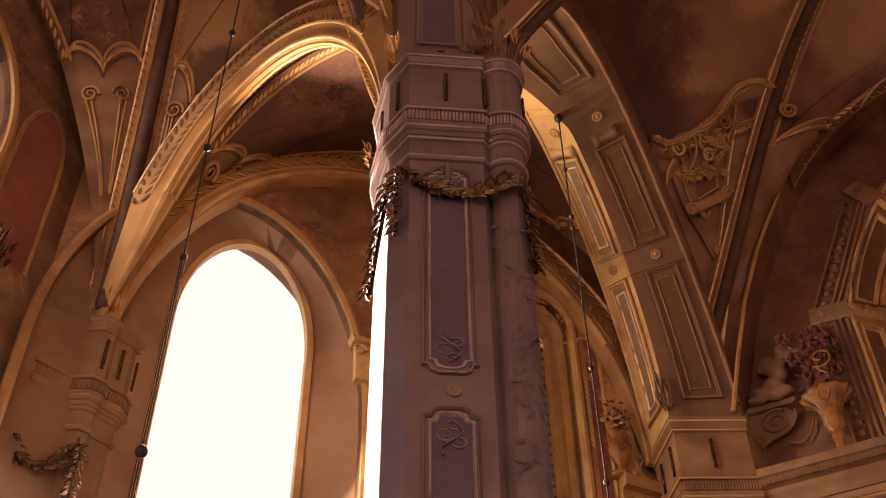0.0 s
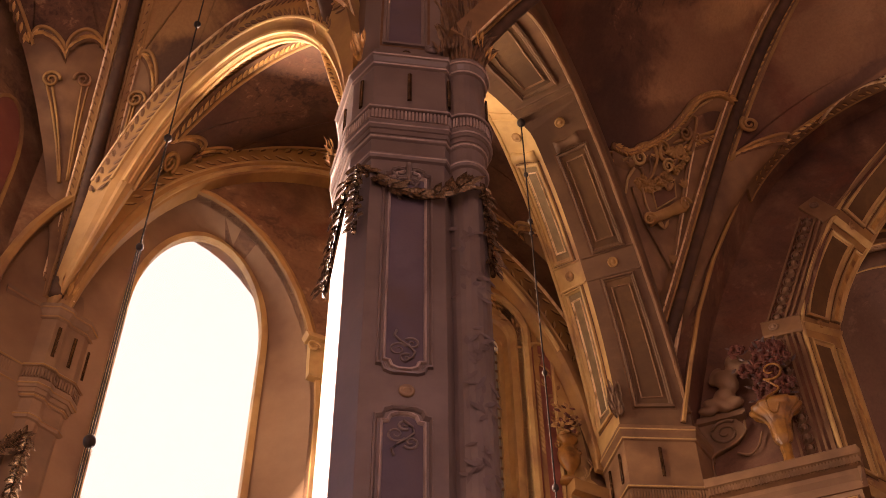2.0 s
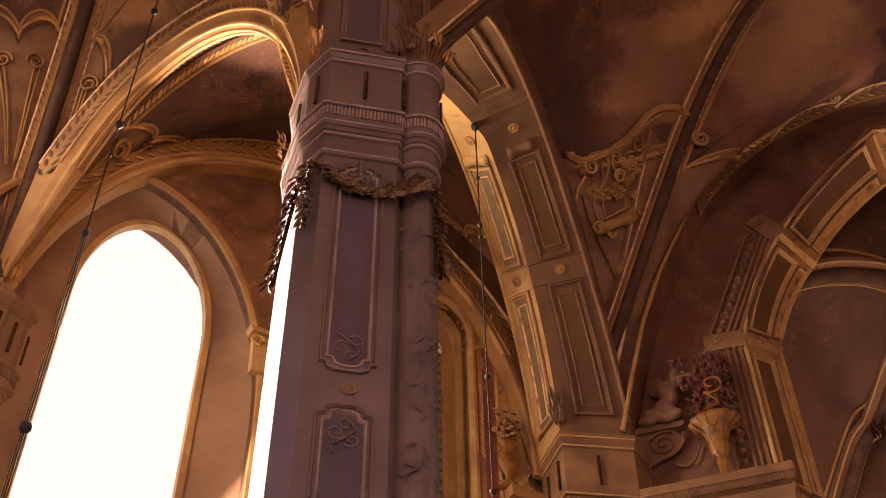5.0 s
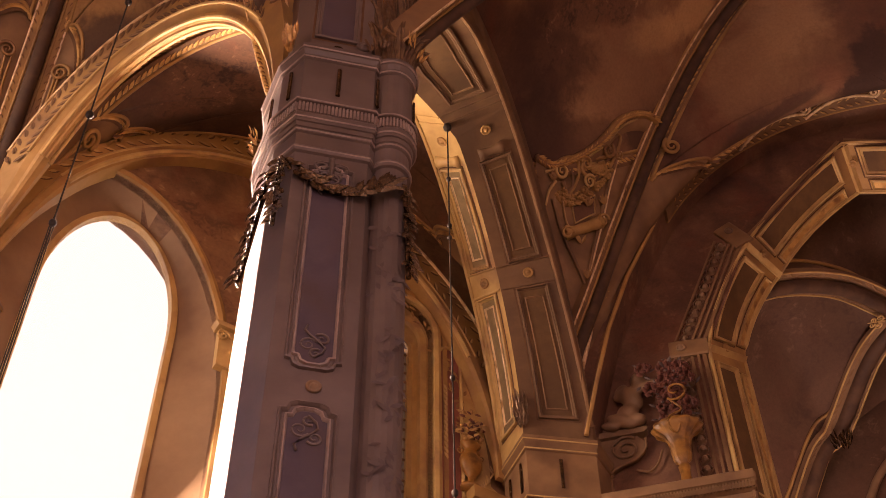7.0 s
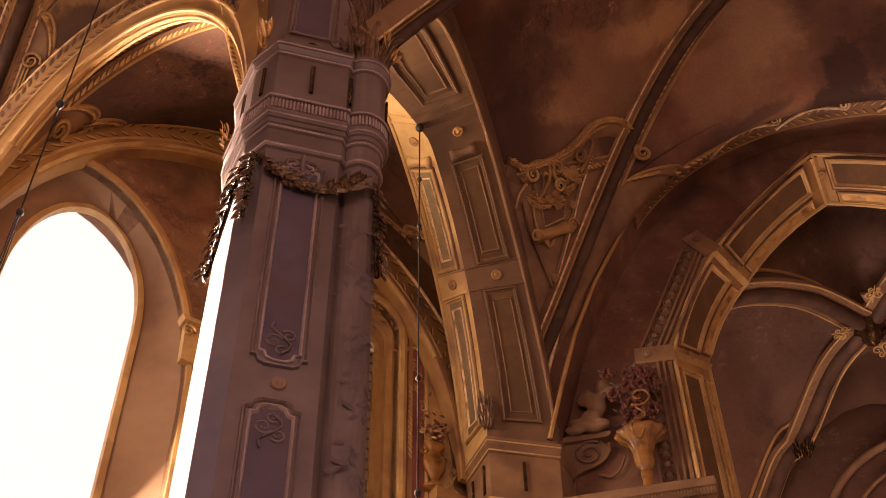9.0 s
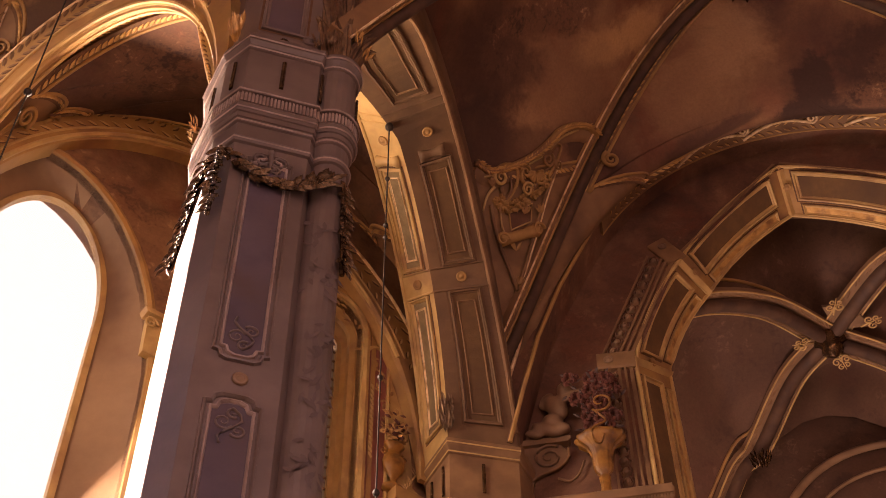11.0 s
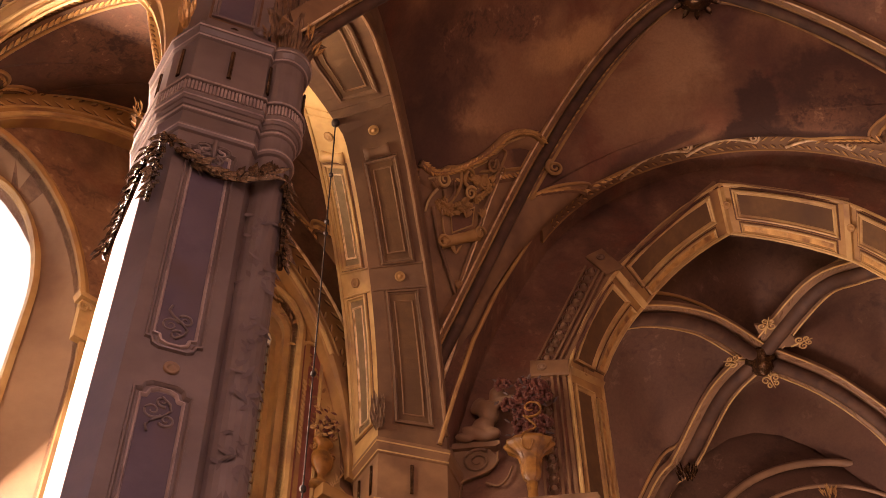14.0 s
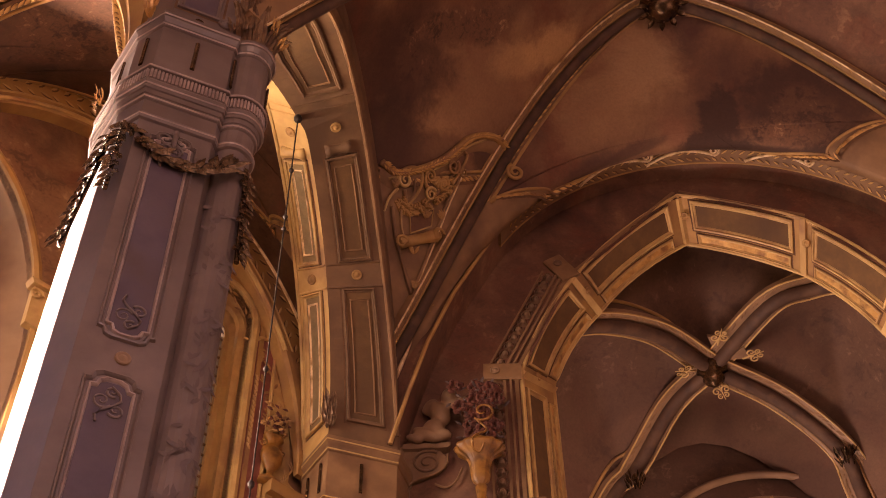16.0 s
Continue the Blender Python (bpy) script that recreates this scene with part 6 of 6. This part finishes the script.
loft(bm, [[NORTH.at(a, b, d) for a, b in ((3.58, 13.26), (3.98, 13.26), (3.98, 13.33), (3.54, 13.33))] for d in (-0.16, 0.0)])
loft(bm, [[NORTH.at(a, b, d) for a, b in ((3.64, 12.68), (3.98, 12.68), (3.98, 13.26), (3.62, 13.26))] for d in (-0.10, 0.0)])
scroll(bm, NORTH.at(3.66, 13.13, -0.12), flat(NORTH.d), Vector((0, 0, 1)), 0.085, 1.6, 0.02, -flat(NORTH.out))
part("scroll_stone", bm, LEDGE, blk)
# red panel beside the west window
red = thing("red_wall_panel", "brick red wall panel in an ochre frame beside the window", "panel", WEST.at(5.7, 12.0, 0))
rl = outline(5.72, 0.33, 12.9, 14.6, 1.0, 12)
bm = bmesh.new()
bm.faces.new([bm.verts.new(WEST.at(a, b, -0.006)) for a, b in rl])
part("red_field", bm, RED, red)
bm = bmesh.new()
surround(bm, WEST, rl, [(0.0, -0.03), (0.04, -0.04), (0.06, 0.0), (0.0, 0.0)])
part("panel_frame", bm, OCHRE, red)
spray(WEST.at(5.6, 12.6, -0.03), Vector((0, 0, 1)), -flat(WEST.out), red, 22, 0.8, BRONZE, random.Random(17))


# ---- chancel beyond ----
CH = Vector((9.33, 13.29, 17.2))
CH_RIBS = [[CH, (8.95, 14.05, 16.95), (8.58, 14.96, 16.2), (8.26, 15.27, 15.8), (7.6, 16.0, 14.2)],
           [CH, (7.92, 12.69, 17.0), (6.46, 12.54, 16.4), (5.2, 12.9, 15.0)],
           [CH, (9.59, 11.79, 17.23), (10.07, 11.32, 17.30), (10.42, 10.97, 17.15), (10.79, 10.71, 16.6), (11.38, 10.43, 15.6)],
           [CH, (10.55, 13.36, 16.9), (11.57, 13.48, 16.2), (11.93, 13.7, 15.5), (12.4, 14.0, 14.0)]]
lines = []
for r in CH_RIBS:
    pts = smooth_line(r)
    lines.append(pts)
    t = thing("chancel_rib", "dark brown chancel vault rib with gilt edges", "rib", pts[0], "ribs of the chancel vault")
    frames_ = []
    for i, p in enumerate(pts):
        d = (pts[min(i + 1, len(pts) - 1)] - pts[max(i - 1, 0)]).normalized()
        sd = d.cross(Vector((0, 0, 1))).normalized()
        frames_.append((p, d, sd, sd.cross(d)))
    bm = bmesh.new()
    loft(bm, [[p + sd * a + up * b for a, b in ((-0.24, 0.06), (0.24, 0.06), (0.24, 0.16), (-0.24, 0.16))] for p, d, sd, up in frames_])
    part("rib_band", bm, BROWN, t)
    bm = bmesh.new()
    tube(bm, [p + up * 0.01 for p, d, sd, up in frames_], 0.115, 10)
    part("rib_core", bm, GLOOM, t, smooth=True)
    s = Soup()
    rng = random.Random(len(lines))
    for p, d, sd, up in frames_[1:]:
        for k in (0.0, 0.5):
            for sg in (-1, 1):
                e = (d + sd * sg * rng.uniform(-0.2, 0.7)).normalized()
                s.leaf(p + d * k * 0.13 + sd * sg * 0.165 + up * 0.056, e, e.cross(up), -up, rng.uniform(0.10, 0.16), 0.045)
    s.make("leaf_band", STUCCO, t)
    for sg in (-1, 1):
        bm = bmesh.new()
        tube(bm, [p + sd * 0.245 * sg + up * 0.06 for p, d, sd, up in frames_], 0.017, 6)
        part("gilt_edge", bm, LEDGE, t, smooth=True)
order = [lines[0], lines[1], lines[2], lines[3]]
for a, b, rise in zip(order, order[1:] + order[:1], (1.6, 3.3, 1.6, 3.0)):
    t = thing("chancel_web", "dark painted chancel vault web with faded figures", "vault", a[0], "webs of the chancel vault")
    bm = bmesh.new()
    rows = []
    for i in range(len(a)):
        k = i / (len(a) - 1)
        rows.append([a[i].lerp(b[i], w) + Vector((0, 0, 0.16 + rise * k * math.sin(math.pi * w))) for w in [j / 12 for j in range(13)]])
    loft(bm, rows, close=False)
    part("painted_web", bm, MURAL, t, smooth=True)
    for off in (0.07, 0.93):
        bm = bmesh.new()
        tube(bm, [a[i].lerp(b[i], off) + Vector((0, 0, 0.13 + rise * (i / (len(a) - 1)) * math.sin(math.pi * off))) for i in range(3, len(a))], 0.03, 5)
        part("web_border", bm, OCHRE, t, smooth=True)
chb = thing("chancel_boss", "dark gilded hanging boss of the chancel vault", "boss", CH)
bm = bmesh.new()
loft(bm, [[CH + Vector((r * math.cos(a), r * math.sin(a), z)) for a in [2 * math.pi * k / 14 for k in range(14)]] for r, z in ((0.22, 0.1), (0.26, -0.05), (0.15, -0.14), (0.18, -0.22), (0.07, -0.34), (0.01, -0.38))])
part("boss_drum", bm, BRONZE, chb, smooth=True)
spray(CH + Vector((0, 0, -0.32)), Vector((0, 0, 1)), Vector((-0.5, -0.85, 0)).normalized(), chb, 18, 0.42, BRONZE, random.Random(41))
for k, (a, b) in enumerate(zip(order, order[1:] + order[:1])):
    c = a[4].lerp(b[4], 0.5)
    fl = thing("floret", "small gilt leaf floret at the rib crossing", "ornament", c, "florets round the boss")
    d0 = (c - CH).normalized()
    x_ = d0.cross(Vector((0, 0, 1))).normalized()
    bm = bmesh.new()
    for sg in (-1, 1):          # openwork scrolls either side of a stem
        scroll(bm, c + d0 * 0.06 + x_ * 0.08 * sg, x_ * sg, d0, 0.075, 1.3, 0.017, Vector((0, 0, -1)), 3.0)
        scroll(bm, c + d0 * 0.17 + x_ * 0.05 * sg, x_ * sg, d0, 0.05, 1.2, 0.014, Vector((0, 0, -1)), 4.2)
    tube(bm, [c - d0 * 0.12, c, c + d0 * 0.12, c + d0 * 0.25], 0.016, 5, lambda k: 1.2 - 0.7 * k)
    part("openwork", bm, LEDGE, fl, "pale gilt openwork scrolls", smooth=True)
    bm = bmesh.new()
    loft(bm, [[c - d0 * 0.34 + Vector((0, 0, z)), c + x_ * 0.17 - d0 * 0.02 + Vector((0, 0, z)), c - x_ * 0.17 - d0 * 0.02 + Vector((0, 0, z))] for z in (0.09, 0.14)])
    part("corner_plate", bm, BROWN, fl)
for c in ((8.52, 14.9, 15.9), (11.55, 13.4, 16.0)):
    sc = thing("leaf_corbel", "dark gilded leaf corbel hanging on a chancel rib", "ornament", c, "leaf corbels")
    spray(Vector(c) - Vector((0, 0, 0.25)), Vector((0, 0, 1)), Vector((-0.5, -0.85, 0)).normalized(), sc, 30, 0.6, BRONZE, random.Random(int(c[0])))
BACK = Plane(W2.at(-1.3, 0, 5.2).xy, W2.at(12.5, 0, 5.2).xy)
wall_with("wall_chancel_back", BACK, 22, 0.4, [], MURAL, "dark painted back wall of the chancel")
bm = bmesh.new()
loft(bm, [[W2.at(a, z, b) for a, b in ((0.6, 1.1), (12, 1.1), (12, 5.3), (0.6, 5.3))] for z in (18.6, 18.8)])
tagged(put("ceiling_chancel", bm, MURAL), "dark painted ceiling of the chancel", "ceiling", kind="structure")
# fill lamp added inside the chancel; its window is not seen
area_lamp("window_and_fill_lamp", W2.at(1.25, 9.5, 3.2), flat(W2_DIR) + Vector((0, 0, 0.25)), 1.8, 5.0, LIGHTS[4], (1.0, 0.80, 0.60))
# the left wall's opening is added to go with that lamp
for nm, s0 in (("wall_chancel_left", 1.0), ("wall_chancel_right", 11.5)):
    wall_with(nm, Plane(W2.at(s0, 0, 1.2).xy, W2.at(s0 + 0.01, 0, 5.2).xy), 22, 0.3, [(2.0, 0.95, 6.5, 11.5, 0.95)] if s0 < 5 else [], FRESCO, "dim painted side wall of the chancel")
ba = thing("chancel_wall_arch", "brown moulded arch on the chancel back wall", "arch", BACK.at(5.6, 13.0))
for r, dz, th in ((2.1, 0.0, 0.07), (1.75, -0.1, 0.035)):
    bm = bmesh.new()
    tube(bm, [BACK.at(1.3 + 5.65 - r * math.cos(a), 14.4 + dz + (2.05 if r > 2 else 1.65) * math.sin(a), -0.12) for a in [math.pi * k / 30 for k in range(31)]], th, 7)
    part("arch_moulding", bm, BROWN, ba, smooth=True)
spray(BACK.at(1.3 + 5.75, 15.55, -0.15), Vector((0, 0, 1)), -W2_IN3, ba, 24, 0.45, OCHRE, random.Random(51))


# ---- lamp cables ----
def cable(x, y, top, bottom, knots, label, thick=None):
    t = thing("lamp_cable", label, "cable", (x, y, bottom))
    bm = bmesh.new()
    tube(bm, [Vector((x, y, top)), Vector((x, y, (top + bottom) / 2)), Vector((x, y, bottom))], 0.009, 6)
    part("wire", bm, IRON, t)
    for z, r in knots:
        bm = bmesh.new()
        bmesh.ops.create_uvsphere(bm, u_segments=12, v_segments=8, radius=r)
        bmesh.ops.transform(bm, matrix=Matrix.Translation((x, y, z)) @ Matrix.Diagonal((1, 1, 1.25, 1)), verts=bm.verts)
        part("knot", bm, IRON, t, smooth=True)
    if thick:
        for dx in (-0.018, 0.018):
            bm = bmesh.new()
            tube(bm, [Vector((x + dx, y, thick)), Vector((x + dx, y, bottom))], 0.006, 6)
            part("suspension_rod", bm, IRON, t)
    return t


cable(-2.306, 7.66, 23.1, 3.0, ((8.46, 0.05), (12.42, 0.04), (14.6, 0.04), (10.75, 0.035)), "dark iron lamp cable hanging from the vault", 10.75)
cable(1.483, 9.615, 16.25, 3.0, ((15.72, 0.055), (14.62, 0.03), (13.72, 0.03), (13.5, 0.028), (11.25, 0.03), (9.75, 0.035)), "thin dark lamp cable hanging from the arch crown")
